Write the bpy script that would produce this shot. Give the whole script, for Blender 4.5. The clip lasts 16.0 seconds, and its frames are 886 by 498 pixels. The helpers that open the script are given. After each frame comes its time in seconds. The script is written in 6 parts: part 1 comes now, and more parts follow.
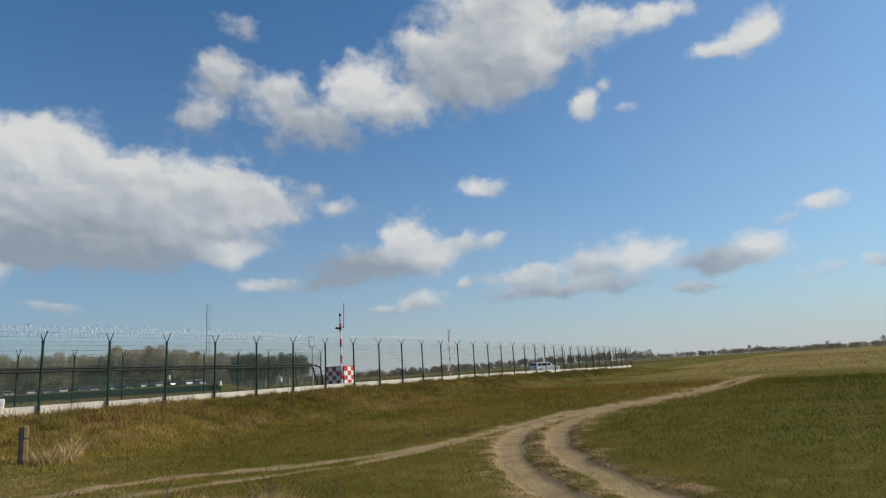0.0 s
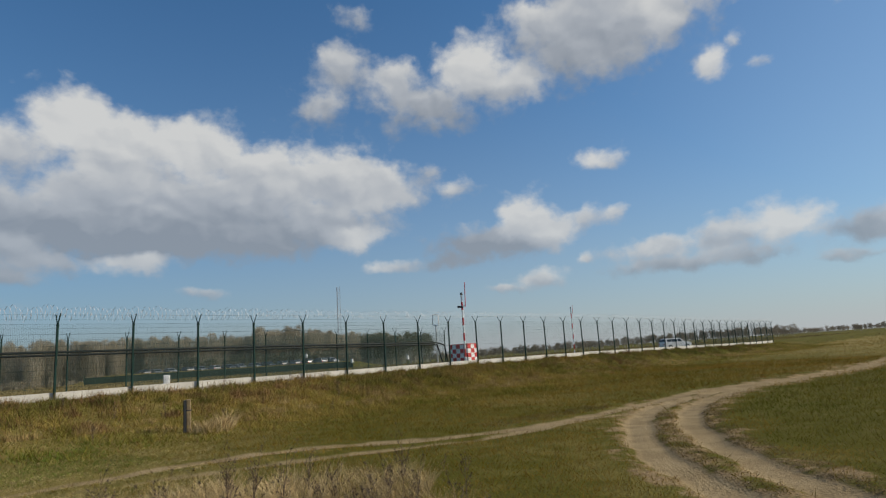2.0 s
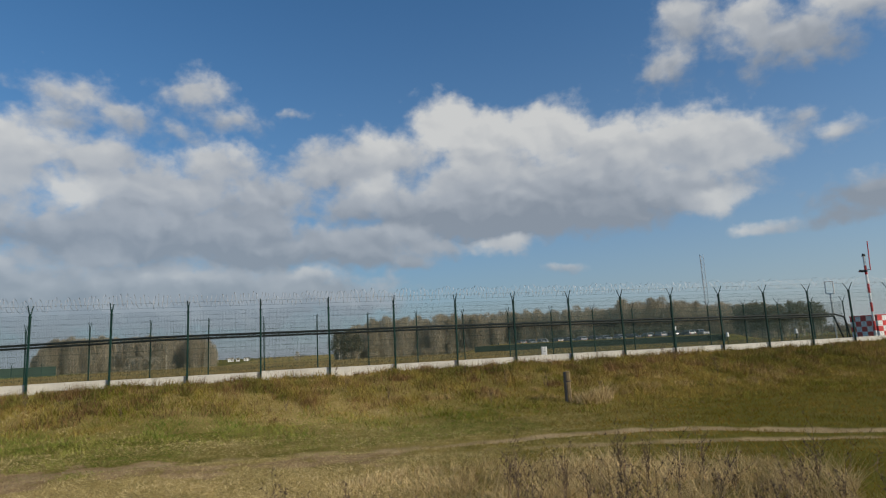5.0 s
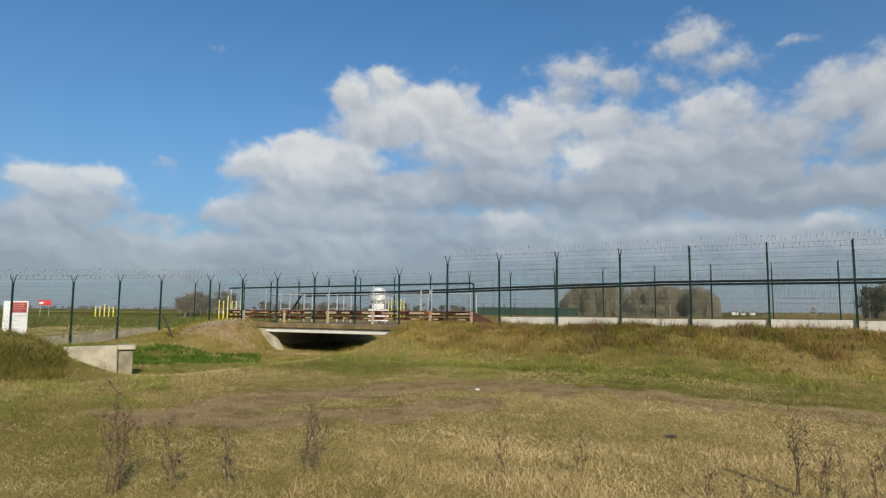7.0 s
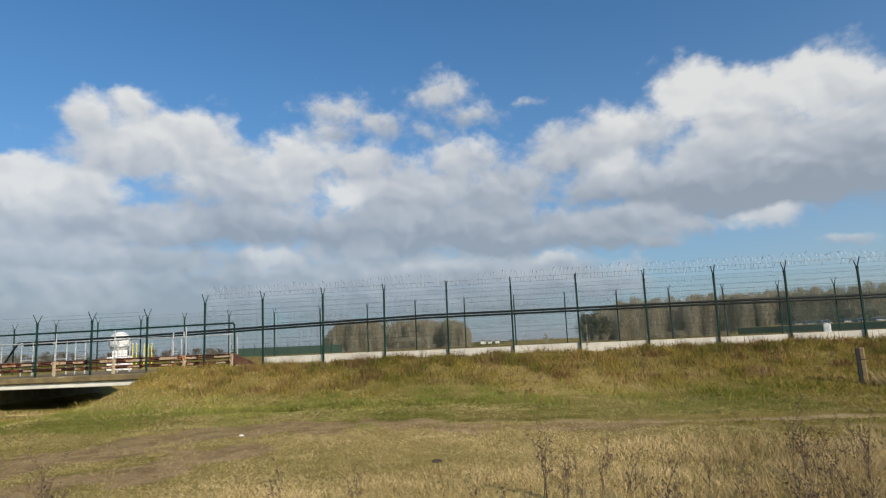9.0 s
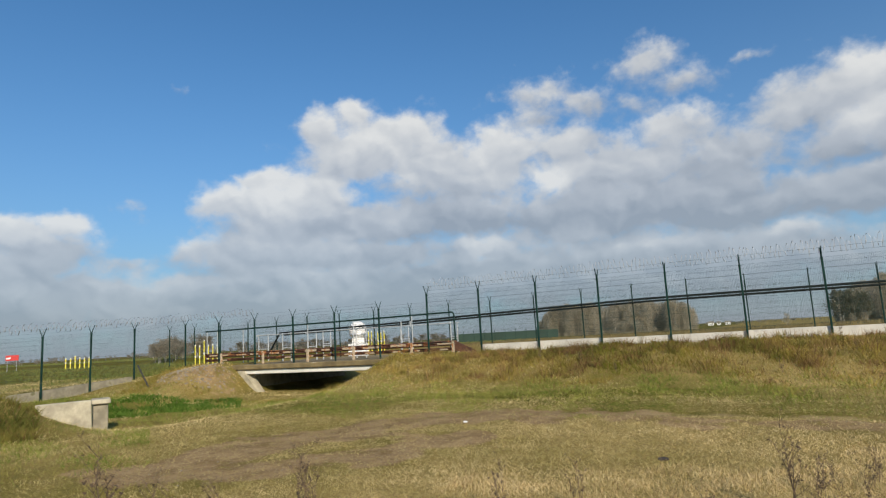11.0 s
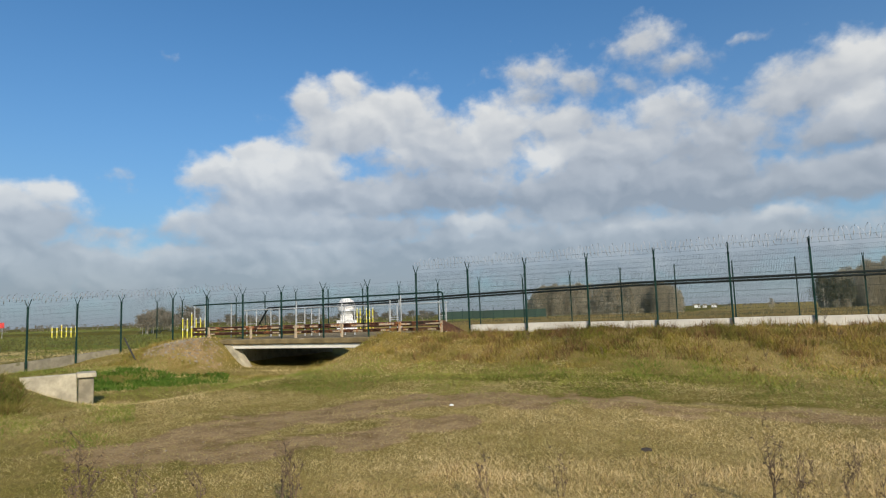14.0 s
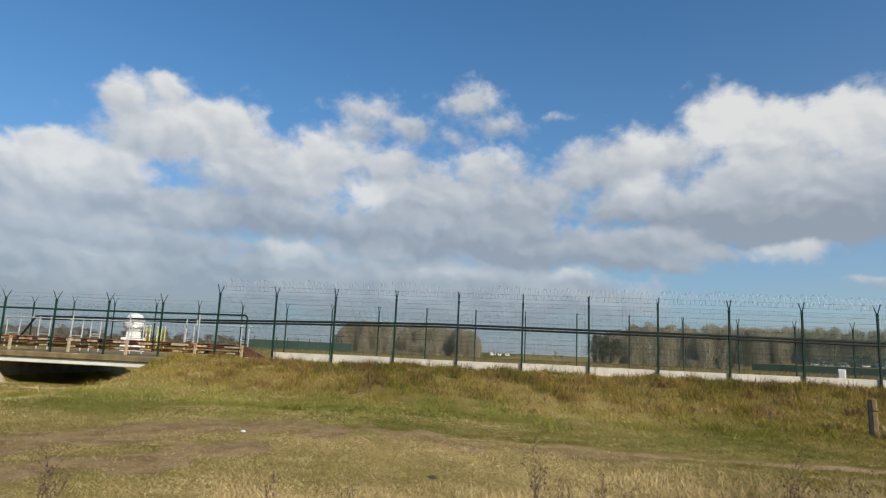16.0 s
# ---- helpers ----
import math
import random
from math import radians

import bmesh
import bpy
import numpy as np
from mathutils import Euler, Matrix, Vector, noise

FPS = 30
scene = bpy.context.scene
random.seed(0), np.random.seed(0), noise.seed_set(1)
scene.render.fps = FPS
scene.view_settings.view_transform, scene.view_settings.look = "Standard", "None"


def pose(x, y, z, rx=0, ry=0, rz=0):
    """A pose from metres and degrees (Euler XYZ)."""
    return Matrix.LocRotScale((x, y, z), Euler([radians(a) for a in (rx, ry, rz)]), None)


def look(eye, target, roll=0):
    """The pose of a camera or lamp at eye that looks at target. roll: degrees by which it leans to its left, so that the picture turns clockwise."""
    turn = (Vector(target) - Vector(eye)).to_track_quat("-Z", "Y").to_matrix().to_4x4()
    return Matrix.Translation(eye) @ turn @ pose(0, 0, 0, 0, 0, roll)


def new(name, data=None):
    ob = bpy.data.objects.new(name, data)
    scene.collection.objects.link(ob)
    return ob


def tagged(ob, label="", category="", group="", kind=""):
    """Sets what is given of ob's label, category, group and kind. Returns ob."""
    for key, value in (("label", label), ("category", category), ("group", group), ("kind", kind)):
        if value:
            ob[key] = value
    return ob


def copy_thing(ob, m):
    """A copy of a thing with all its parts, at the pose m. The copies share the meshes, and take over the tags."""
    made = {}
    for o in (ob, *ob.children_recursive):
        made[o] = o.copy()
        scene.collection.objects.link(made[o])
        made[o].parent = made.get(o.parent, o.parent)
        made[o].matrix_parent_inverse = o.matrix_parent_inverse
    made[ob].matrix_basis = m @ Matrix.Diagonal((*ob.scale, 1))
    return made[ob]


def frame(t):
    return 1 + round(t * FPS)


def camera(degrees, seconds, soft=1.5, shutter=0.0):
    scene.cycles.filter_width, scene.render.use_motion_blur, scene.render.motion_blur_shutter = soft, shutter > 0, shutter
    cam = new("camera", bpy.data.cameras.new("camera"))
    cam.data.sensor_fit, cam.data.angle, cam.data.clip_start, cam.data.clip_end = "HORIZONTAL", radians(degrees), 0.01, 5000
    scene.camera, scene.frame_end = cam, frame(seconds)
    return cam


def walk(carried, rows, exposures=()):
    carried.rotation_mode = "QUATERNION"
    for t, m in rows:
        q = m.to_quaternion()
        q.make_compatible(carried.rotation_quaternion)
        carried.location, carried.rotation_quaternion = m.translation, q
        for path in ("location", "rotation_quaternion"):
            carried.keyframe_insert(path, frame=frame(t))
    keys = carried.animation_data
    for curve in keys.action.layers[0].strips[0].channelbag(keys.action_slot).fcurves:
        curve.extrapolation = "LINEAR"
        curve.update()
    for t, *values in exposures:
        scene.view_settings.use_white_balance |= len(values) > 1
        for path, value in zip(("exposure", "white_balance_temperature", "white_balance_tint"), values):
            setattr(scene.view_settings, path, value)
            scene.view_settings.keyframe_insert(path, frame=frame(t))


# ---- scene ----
cam = camera(71.23, 16.0, soft=1.25)
PATH = [
    (0.0, pose(0.127, 0.096, 1.760, 101.103, 3.373, -0.740)),
    (0.5, pose(0.145, 0.124, 1.753, 100.455, 3.251, -1.105)),
    (1.0, pose(0.132, 0.073, 1.747, 100.113, 3.479, 3.238)),
    (1.5, pose(0.139, 0.084, 1.764, 99.302, 3.525, 7.834)),
    (2.0, pose(0.130, 0.091, 1.761, 99.757, 3.645, 10.442)),
    (2.5, pose(0.168, 0.055, 1.772, 100.591, 3.978, 14.054)),
    (3.0, pose(0.209, 0.048, 1.794, 102.438, 5.063, 16.841)),
    (3.5, pose(0.173, 0.061, 1.785, 104.001, 6.275, 13.826)),
    (4.0, pose(0.093, 0.032, 1.758, 103.017, 5.728, 14.733)),
    (4.5, pose(0.018, 0.044, 1.778, 100.570, 4.313, 26.855)),
    (5.0, pose(-0.074, 0.024, 1.878, 99.074, 2.951, 42.895)),
    (5.2, pose(-0.074, 0.024, 1.878, 98.530, 2.284, 48.085)),
    (5.5, pose(-0.075, 0.023, 1.863, 97.781, 1.429, 57.151)),
    (5.8, pose(-0.080, 0.022, 1.823, 97.158, 0.690, 67.575)),
    (6.1, pose(-0.087, 0.020, 1.768, 96.648, 0.106, 77.554)),
    (6.4, pose(-0.094, 0.018, 1.709, 96.239, -0.286, 85.282)),
    (6.7, pose(-0.100, 0.017, 1.654, 95.916, -0.447, 88.954)),
    (7.0, pose(-0.105, 0.016, 1.614, 95.667, -0.339, 86.766)),
    (7.3, pose(-0.106, 0.015, 1.599, 95.478, 0.075, 76.914)),
    (7.5, pose(-0.106, 0.015, 1.599, 95.370, 0.463, 67.390)),
    (8.0, pose(-0.095, 0.026, 1.590, 95.722, 1.329, 43.002)),
    (8.5, pose(-0.115, -0.059, 1.609, 96.661, 1.785, 48.968)),
    (9.0, pose(-0.086, -0.100, 1.590, 98.656, 2.584, 65.284)),
    (9.5, pose(-0.105, -0.074, 1.622, 99.619, 2.783, 76.713)),
    (10.0, pose(-0.100, -0.045, 1.627, 100.125, 3.277, 81.460)),
    (10.2, pose(-0.100, -0.045, 1.627, 100.156, 3.183, 82.634)),
    (12.3, pose(-0.173, -0.048, 1.875, 96.352, 3.693, 86.441)),
    (12.5, pose(-0.173, -0.048, 1.875, 96.512, 3.480, 86.091)),
    (13.0, pose(-0.156, -0.149, 1.817, 96.393, 3.374, 87.072)),
    (13.5, pose(-0.157, -0.096, 1.838, 96.136, 2.412, 89.120)),
    (14.0, pose(-0.171, -0.029, 1.857, 95.977, 2.012, 83.864)),
    (14.5, pose(-0.067, -0.047, 1.884, 96.013, 0.523, 71.622)),
    (15.0, pose(0.026, -0.017, 1.814, 96.660, -0.314, 60.793)),
    (15.5, pose(0.026, -0.019, 1.746, 97.728, -1.515, 60.087)),
    (16.0, pose(0.024, -0.092, 1.733, 99.295, -2.511, 66.164)),
]
walk(cam, PATH, [(0.0, -0.12), (1.5, -0.2), (3.0, -0.3), (5.2, -0.29), (7.5, -0.04), (8.5, 0.0), (10.0, 0.02), (16.0, 0.0)])

# ---- sky, sun ----
SUN_AZ, SUN_EL = -76.0, 30.0            # azimuth counted to the left of +y
CLOUDS = [
    [
     (18.7, 26.1, 2.5, 2.1, 0.9, 0.55),
     (20.9, 22.9, 2.4, 1.6, 0.8, 0.45),
     (13.6, 25.3, 2.2, 1.4, 0.95, 0.75),
     (17.2, 30.0, 2.0, 1.0, 0.6, 0.5),
     (5.7, 26.2, 2.8, 2.2, 1.0, 0.95),
     (10.1, 23.0, 5.3, 2.2, 0.9, 0.45),
     (2.4, 24.2, 3.9, 1.7, 0.95, 0.8),
     (-6.2, 27.6, 7.3, 3.6, 1.1, 0.45),
     (-11.5, 29.4, 3.9, 2.8, 1.05, 0.95),
     (-7.8, 31.7, 5.7, 2.3, 1.0, 0.6),
     (-12.3, 26.9, 2.2, 1.2, 0.8, 0.9),
     (-18.1, 29.3, 3.1, 1.6, 0.85, 0.8),
     (-23.2, 28.8, 2.7, 1.2, 0.9, 0.85),
     (-15.7, 27.9, 2.7, 1.2, 0.65, 0.6),
    ],
    [
     (0.1, 29.7, 1.6, 0.8, 0.9, 0.85),
     (-30.8, 25.7, 2.1, 1.2, 0.95, 0.95),
     (-28.0, 24.9, 2.0, 0.7, 0.85, 0.9),
     (-15.9, 23.0, 1.1, 1.2, 0.95, 0.9),
     (-18.2, 24.1, 0.8, 0.6, 0.6, 0.8),
     (-19.4, 21.9, 0.8, 0.6, 0.6, 0.7),
     (-5.6, 16.7, 2.2, 0.8, 0.85, 0.85),
     (-33.5, 11.3, 1.7, 0.7, 0.85, 0.85),
     (-31.0, 10.6, 1.8, 0.5, 0.6, 0.7),
     (-19.6, 8.8, 2.6, 1.7, 1, 0.92),
     (-15.1, 8.7, 3.0, 1.3, 0.85, 0.6),
     (-9.4, 8.2, 4.1, 0.9, 0.8, 0.75),
     (-12.4, 6.7, 7.5, 0.9, 0.8, 0.4),
     (-28.6, 8.4, 2.3, 1.3, 0.95, 0.9),
    ],
    [
     (-25.9, 7.8, 3.0, 1.2, 0.85, 0.35),
     (-24.3, 5.8, 2.7, 0.5, 0.65, 0.5),
     (-36.5, 6.1, 1.4, 0.6, 0.6, 0.7),
     (-32.3, 6.0, 2.3, 0.7, 0.5, 0.6),
     (41.8, 20.3, 2.7, 2.3, 1.1, 0.97),
     (46.7, 17.4, 3.3, 2.0, 0.9, 0.6),
     (50.3, 17.1, 2.7, 1.7, 0.8, 0.6),
     (37.9, 18.8, 4.3, 2.4, 1.1, 0.85),
     (32.0, 19.1, 4.1, 2.2, 1.1, 0.97),
     (25.8, 17.0, 4.2, 2.3, 1.1, 0.85),
     (19.9, 16.7, 4.6, 2.3, 1.1, 0.8),
     (15.7, 15.1, 2.7, 2.3, 1, 0.7),
     (38.8, 14.4, 5.1, 2.4, 1.1, 0.55),
     (29.6, 14.3, 6.6, 2.5, 1.2, 0.5),
    ],
    [
     (20.2, 12.8, 4.8, 2.1, 1, 0.5),
     (35.6, 11.5, 9.4, 1.7, 1.2, 0.12),
     (26.6, 11.1, 5.6, 1.3, 1, 0.15),
     (44.5, 12.9, 5.0, 1.8, 1, 0.35),
     (48.6, 14.6, 2.3, 1.3, 0.9, 0.8),
     (38.1, 18.1, 1.4, 1.7, 0.5, 1.2),
     (18.2, 11.1, 2.7, 1.1, 0.95, 0.9),
     (8.1, 15.3, 2.1, 0.9, 0.8, 0.7),
     (11.2, 16.5, 2.2, 1.1, 0.55, 0.5),
     (13.1, 14.3, 2.7, 1.3, 0.6, 0.5),
     (50.8, 13.2, 2.2, 1.7, 0.9, 0.4),
     (46.5, 10.6, 3.6, 1.1, 0.95, 0.75),
     (43.2, 9.2, 2.9, 1.0, 0.9, 0.5),
     (36.5, 9.3, 3.3, 0.9, 0.9, 0.8),
    ],
    [
     (49.1, 8.6, 3.7, 0.9, 0.9, 0.35),
     (31.3, 6.7, 2.0, 0.5, 0.6, 0.6),
     (14.2, 8.5, 2.6, 0.6, 0.85, 0.75),
     (45.6, 7.9, 2.4, 0.7, 0.7, 0.4),
     (1.7, 12.1, 2.2, 1.9, 1.05, 0.97),
     (-0.1, 10.6, 2.2, 1.4, 0.95, 0.85),
     (3.0, 10.2, 4.0, 1.6, 0.9, 0.5),
     (6.6, 9.9, 3.6, 1.3, 0.85, 0.15),
     (8.9, 8.6, 3.1, 0.6, 0.7, 0.1),
     (-3.7, 11.3, 1.4, 1.0, 0.8, 0.75),
     (-6.1, 11.4, 1.1, 0.7, 0.75, 0.8),
     (-3.2, 7.9, 0.9, 0.6, 0.8, 0.8),
     (1.0, 6.4, 1.9, 0.9, 0.85, 0.75),
     (4.1, 5.8, 2.0, 0.5, 0.75, 0.65),
    ],
    [
     (74.3, 21.2, 3.7, 1.7, 0.72, 0.65),
     (70.0, 20.0, 3.2, 1.3, 0.66, 0.6),
     (64.4, 22.8, 2.7, 1.7, 0.75, 0.65),
     (61.2, 20.6, 3.3, 1.0, 0.66, 0.6),
     (75.4, 19.5, 2.6, 1.1, 0.66, 0.6),
     (55.8, 21.4, 2.7, 0.5, 0.42, 0.6),
     (65.7, 19.1, 2.7, 0.8, 0.55, 0.5),
     (95.7, 19.3, 1.8, 1.7, 1, 0.8),
     (92.0, 20.5, 1.8, 1.3, 0.95, 0.85),
     (87.9, 18.8, 3.7, 1.8, 1.05, 0.8),
     (92.3, 17.0, 4.7, 2.1, 1.1, 0.7),
     (85.0, 16.9, 2.9, 1.9, 1.0, 0.65),
     (100.2, 15.1, 1.5, 0.9, 0.9, 0.95),
     (100.5, 13.1, 2.2, 1.5, 1, 0.85),
    ],
    [
     (96.3, 13.5, 3.9, 2.0, 1.1, 0.75),
     (78.0, 16.9, 3.1, 2.3, 1, 0.75),
     (72.3, 16.7, 3.7, 1.8, 0.95, 0.65),
     (62.6, 16.7, 3.2, 1.8, 1, 0.72),
     (82.6, 14.6, 6.4, 2.5, 1.1, 0.6),
     (73.4, 13.9, 3.1, 1.4, 0.8, 1.1),
     (67.0, 14.0, 5.9, 2.3, 1.1, 0.55),
     (58.4, 13.8, 4.8, 2.1, 1, 0.5),
     (52.9, 16.9, 3.6, 2.0, 0.95, 0.62),
     (48.5, 17.9, 2.2, 2.0, 1, 0.85),
     (47.9, 15.6, 1.5, 1.5, 0.7, 1.0),
     (94.6, 10.7, 8.1, 1.6, 1.1, 0.42),
     (88.6, 10.7, 3.6, 1.0, 0.8, 0.95),
     (93.3, 9.6, 2.1, 0.6, 0.6, 0.9),
    ],
    [
     (83.5, 11.1, 7.2, 1.7, 1.1, 0.35),
     (69.3, 10.4, 9.4, 2.1, 1.1, 0.28),
     (61.3, 10.6, 5.3, 1.8, 1.0, 0.35),
     (80.6, 8.3, 3.4, 0.9, 0.8, 0.85),
     (91.2, 8.0, 6.4, 1.0, 0.9, 0.35),
     (71.9, 8.9, 2.6, 0.8, 0.75, 0.9),
     (65.2, 7.1, 4.2, 0.8, 0.8, 0.8),
     (54.7, 7.1, 2.5, 0.7, 0.8, 0.85),
     (58.7, 8.9, 5.2, 1.3, 0.95, 0.25),
     (97.2, 6.1, 4.9, 0.8, 0.75, 0.45),
     (50.9, 9.9, 6.0, 1.5, 1, 0.35),
     (76.6, 6.5, 7.5, 0.8, 0.7, 0.45),
     (116.4, 10.8, 1.8, 1.0, 1, 0.95),
     (119.5, 10.0, 2.2, 1.3, 1, 0.8),
    ],
    [
     (120.9, 10.2, 1.8, 1.2, 0.95, 0.8),
     (117.6, 8.5, 3.5, 1.3, 1, 0.5),
     (119.4, 7.0, 3.3, 1.1, 0.9, 0.4),
     (111.9, 7.4, 2.1, 0.7, 0.6, 0.5),
     (113.2, 5.3, 2.9, 0.7, 0.7, 0.65),
     (118.3, 5.2, 3.4, 0.7, 0.7, 0.5),
     (101.1, 14.8, 2.0, 0.7, 0.95, 0.95),
     (103.6, 12.8, 2.4, 1.4, 1, 0.85),
     (106.5, 8.8, 1.9, 0.8, 0.8, 0.8),
     (105.2, 5.9, 3.7, 0.7, 0.8, 0.65),
     (100.2, 11.8, 4.5, 2.0, 1.1, 0.7),
     (100.3, 8.2, 6.4, 1.8, 1.1, 0.5),
     (101.9, 4.2, 7.2, 1.0, 0.8, 0.45),
     (107.7, 22.1, 1.0, 0.5, 0.35, 0.5),
    ],
    [
     (111.4, 12.1, 1.5, 1.4, 0.35, 0.6),
    ],
    [
     (50.0, 5.0, 5.0, 2.0, 0.72, 0.36),
     (58.0, 5.0, 7.0, 3.0, 1.0, 0.30),
     (68.0, 5.4, 8.0, 3.6, 1.0, 0.28),
     (79.0, 5.2, 8.0, 3.6, 1.0, 0.32),
     (90.0, 5.4, 8.0, 3.6, 1.0, 0.30),
     (100.0, 4.8, 7.0, 3.2, 1.0, 0.32),
     (109.0, 4.0, 6.0, 2.4, 1.0, 0.36),
     (118.0, 4.4, 7.0, 3.0, 1.0, 0.32),
     (127.0, 5.0, 7.0, 3.4, 1.0, 0.30),
    ],
]


def node(tree, kind, **values):
    n = tree.nodes.new(kind)
    for key, value in values.items():
        if key.startswith("in_"):
            n.inputs[int(key[3:])].default_value = value
        else:
            setattr(n, key, value)
    return n


def math_node(tree, op, a, b=None, c=None, clamp=False):
    n = tree.nodes.new("ShaderNodeMath")
    n.operation, n.use_clamp = op, clamp
    for i, v in enumerate((a, b, c)):
        if v is None:
            continue
        if isinstance(v, (int, float)):
            n.inputs[i].default_value = v
        else:
            tree.links.new(v, n.inputs[i])
    return n.outputs[0]


def vec_node(tree, op, a, b=None, c=None, scale=None):
    n = tree.nodes.new("ShaderNodeVectorMath")
    n.operation = op
    for i, v in enumerate((a, b, c)):
        if v is None:
            continue
        if isinstance(v, tuple):
            n.inputs[i].default_value = v
        else:
            tree.links.new(v, n.inputs[i])
    if scale is not None:
        tree.links.new(scale, n.inputs["Scale"])
    return n.outputs["Value"] if op in ("DOT_PRODUCT", "LENGTH") else n.outputs["Vector"]


def smooth(tree, v, lo, hi, a=0.0, b=1.0):
    n = node(tree, "ShaderNodeMapRange", interpolation_type="SMOOTHSTEP", in_1=lo, in_2=hi, in_3=a, in_4=b)
    tree.links.new(v, n.inputs[0])
    return n.outputs[0]


def mix_color(tree, fac, a, b, blend="MIX"):
    n = tree.nodes.new("ShaderNodeMix")
    n.data_type, n.blend_type = "RGBA", blend
    for sock, v in ((n.inputs[0], fac), (n.inputs[6], a), (n.inputs[7], b)):
        if isinstance(v, (int, float)):
            sock.default_value = v
        elif isinstance(v, tuple):
            sock.default_value = (*v, 1.0) if len(v) == 3 else v
        else:
            tree.links.new(v, sock)
    return n.outputs[2]


def make_world():
    world = bpy.data.worlds.new("sky")
    scene.world = world
    world.use_nodes = True
    t = world.node_tree
    t.nodes.clear()
    sky = node(t, "ShaderNodeTexSky", sky_type="NISHITA", sun_disc=False, sun_elevation=radians(SUN_EL),
               sun_rotation=radians(-SUN_AZ), altitude=100.0, air_density=1.0, dust_density=0.6, ozone_density=2.2)
    gain = mix_color(t, 1.0, sky.outputs[0], SKY_GAIN, "MULTIPLY")
    way = node(t, "ShaderNodeTexCoord").outputs["Generated"]
    sep = node(t, "ShaderNodeSeparateXYZ")
    t.links.new(way, sep.inputs[0])
    x, y, z = sep.outputs
    az = math_node(t, "MULTIPLY", math_node(t, "ARCTAN2", math_node(t, "MULTIPLY", x, -1.0), y), 57.29578)
    el = math_node(t, "MULTIPLY", math_node(t, "ARCSINE", z), 57.29578)
    comb = node(t, "ShaderNodeCombineXYZ")
    t.links.new(az, comb.inputs[0])
    t.links.new(el, comb.inputs[1])
    at = comb.outputs[0]
    # billows
    def billow(v, scale, detail, rough=0.55):
        n = node(t, "ShaderNodeTexNoise", noise_dimensions="2D", in_2=scale, in_3=detail, in_4=rough)
        t.links.new(v, n.inputs[0])
        return n

    def puffs(v, scale, detail):
        n = node(t, "ShaderNodeTexVoronoi", voronoi_dimensions="2D", feature="SMOOTH_F1", normalize=True)
        n.inputs["Scale"].default_value, n.inputs["Detail"].default_value = scale, detail
        n.inputs["Roughness"].default_value, n.inputs["Smoothness"].default_value = 0.45, 0.35
        t.links.new(v, n.inputs["Vector"])
        return n.outputs["Distance"]
    squash = vec_node(t, "MULTIPLY", at, (1.0, 1.3, 1.0))
    warp = billow(squash, 0.20, 4.0)
    sway = vec_node(t, "SUBTRACT", warp.outputs["Color"], (0.5, 0.5, 0.5))
    bent = vec_node(t, "MULTIPLY_ADD", sway, (2.6, 2.0, 0.0), at)
    puffy = vec_node(t, "MULTIPLY_ADD", sway, (3.5, 3.5, 0.0), squash)
    p1 = puffs(puffy, 0.34, 2.4)
    p2 = puffs(vec_node(t, "ADD", puffy, (-0.5, 0.8, 0.0)), 0.30, 1.2)
    p3 = puffs(puffy, 0.30, 1.2)
    n1 = billow(squash, 0.75, 6.0, 0.6).outputs[0]
    total = None
    for group in CLOUDS:
        for a, e, ra, re, w, lit in group:
            q = vec_node(t, "MULTIPLY_ADD", bent, (1.42 / ra, 1.42 / re, 0.0), (-1.42 * a / ra, -1.42 * e / re, 1.0))
            g = math_node(t, "POWER", 0.3679, vec_node(t, "DOT_PRODUCT", q, q))
            gw = math_node(t, "MULTIPLY", g, 2.718 * w ** 3)
            shade = vec_node(t, "MULTIPLY_ADD", q, (0.0, 1.0, 1.0), (lit, 0.0, 0.0))
            qg = vec_node(t, "SCALE", shade, scale=gw)
            total = qg if total is None else vec_node(t, "ADD", total, qg)
    tot = node(t, "ShaderNodeSeparateXYZ")
    t.links.new(total, tot.inputs[0])
    slit, sy, mass = tot.outputs
    dens = math_node(t, "POWER", mass, 0.3333)
    body = math_node(t, "ADD", dens, math_node(t, "MULTIPLY", math_node(t, "SUBTRACT", 0.36, p1), 0.75))
    body = math_node(t, "ADD", body, math_node(t, "MULTIPLY", math_node(t, "SUBTRACT", n1, 0.5), 0.42))
    alpha = smooth(t, body, 0.26, 0.86)
    # lit from above and from the sun's side, grey below
    safe = math_node(t, "MAXIMUM", mass, 0.0005)
    up = math_node(t, "DIVIDE", sy, safe)
    light = math_node(t, "DIVIDE", slit, safe)
    light = math_node(t, "MULTIPLY_ADD", up, 0.17, light)
    broad = billow(squash, 0.11, 2.0).outputs[0]
    light = math_node(t, "MULTIPLY_ADD", math_node(t, "SUBTRACT", broad, 0.5), 0.35, light)
    light = math_node(t, "MULTIPLY_ADD", math_node(t, "SUBTRACT", p2, p3), 0.50, light)
    light = math_node(t, "MULTIPLY_ADD", math_node(t, "SUBTRACT", n1, 0.5), 0.06, light)
    light = math_node(t, "MULTIPLY_ADD", light, 1.35, -0.28, clamp=True)
    ramp = node(t, "ShaderNodeValToRGB")
    t.links.new(light, ramp.inputs[0])
    cr = ramp.color_ramp
    cr.elements[0].position, cr.elements[0].color = 0.0, (0.31, 0.345, 0.395, 1)
    cr.elements[1].position, cr.elements[1].color = 1.0, (0.77, 0.77, 0.75, 1)
    mid = cr.elements.new(0.45)
    mid.color = (0.48, 0.51, 0.55, 1)
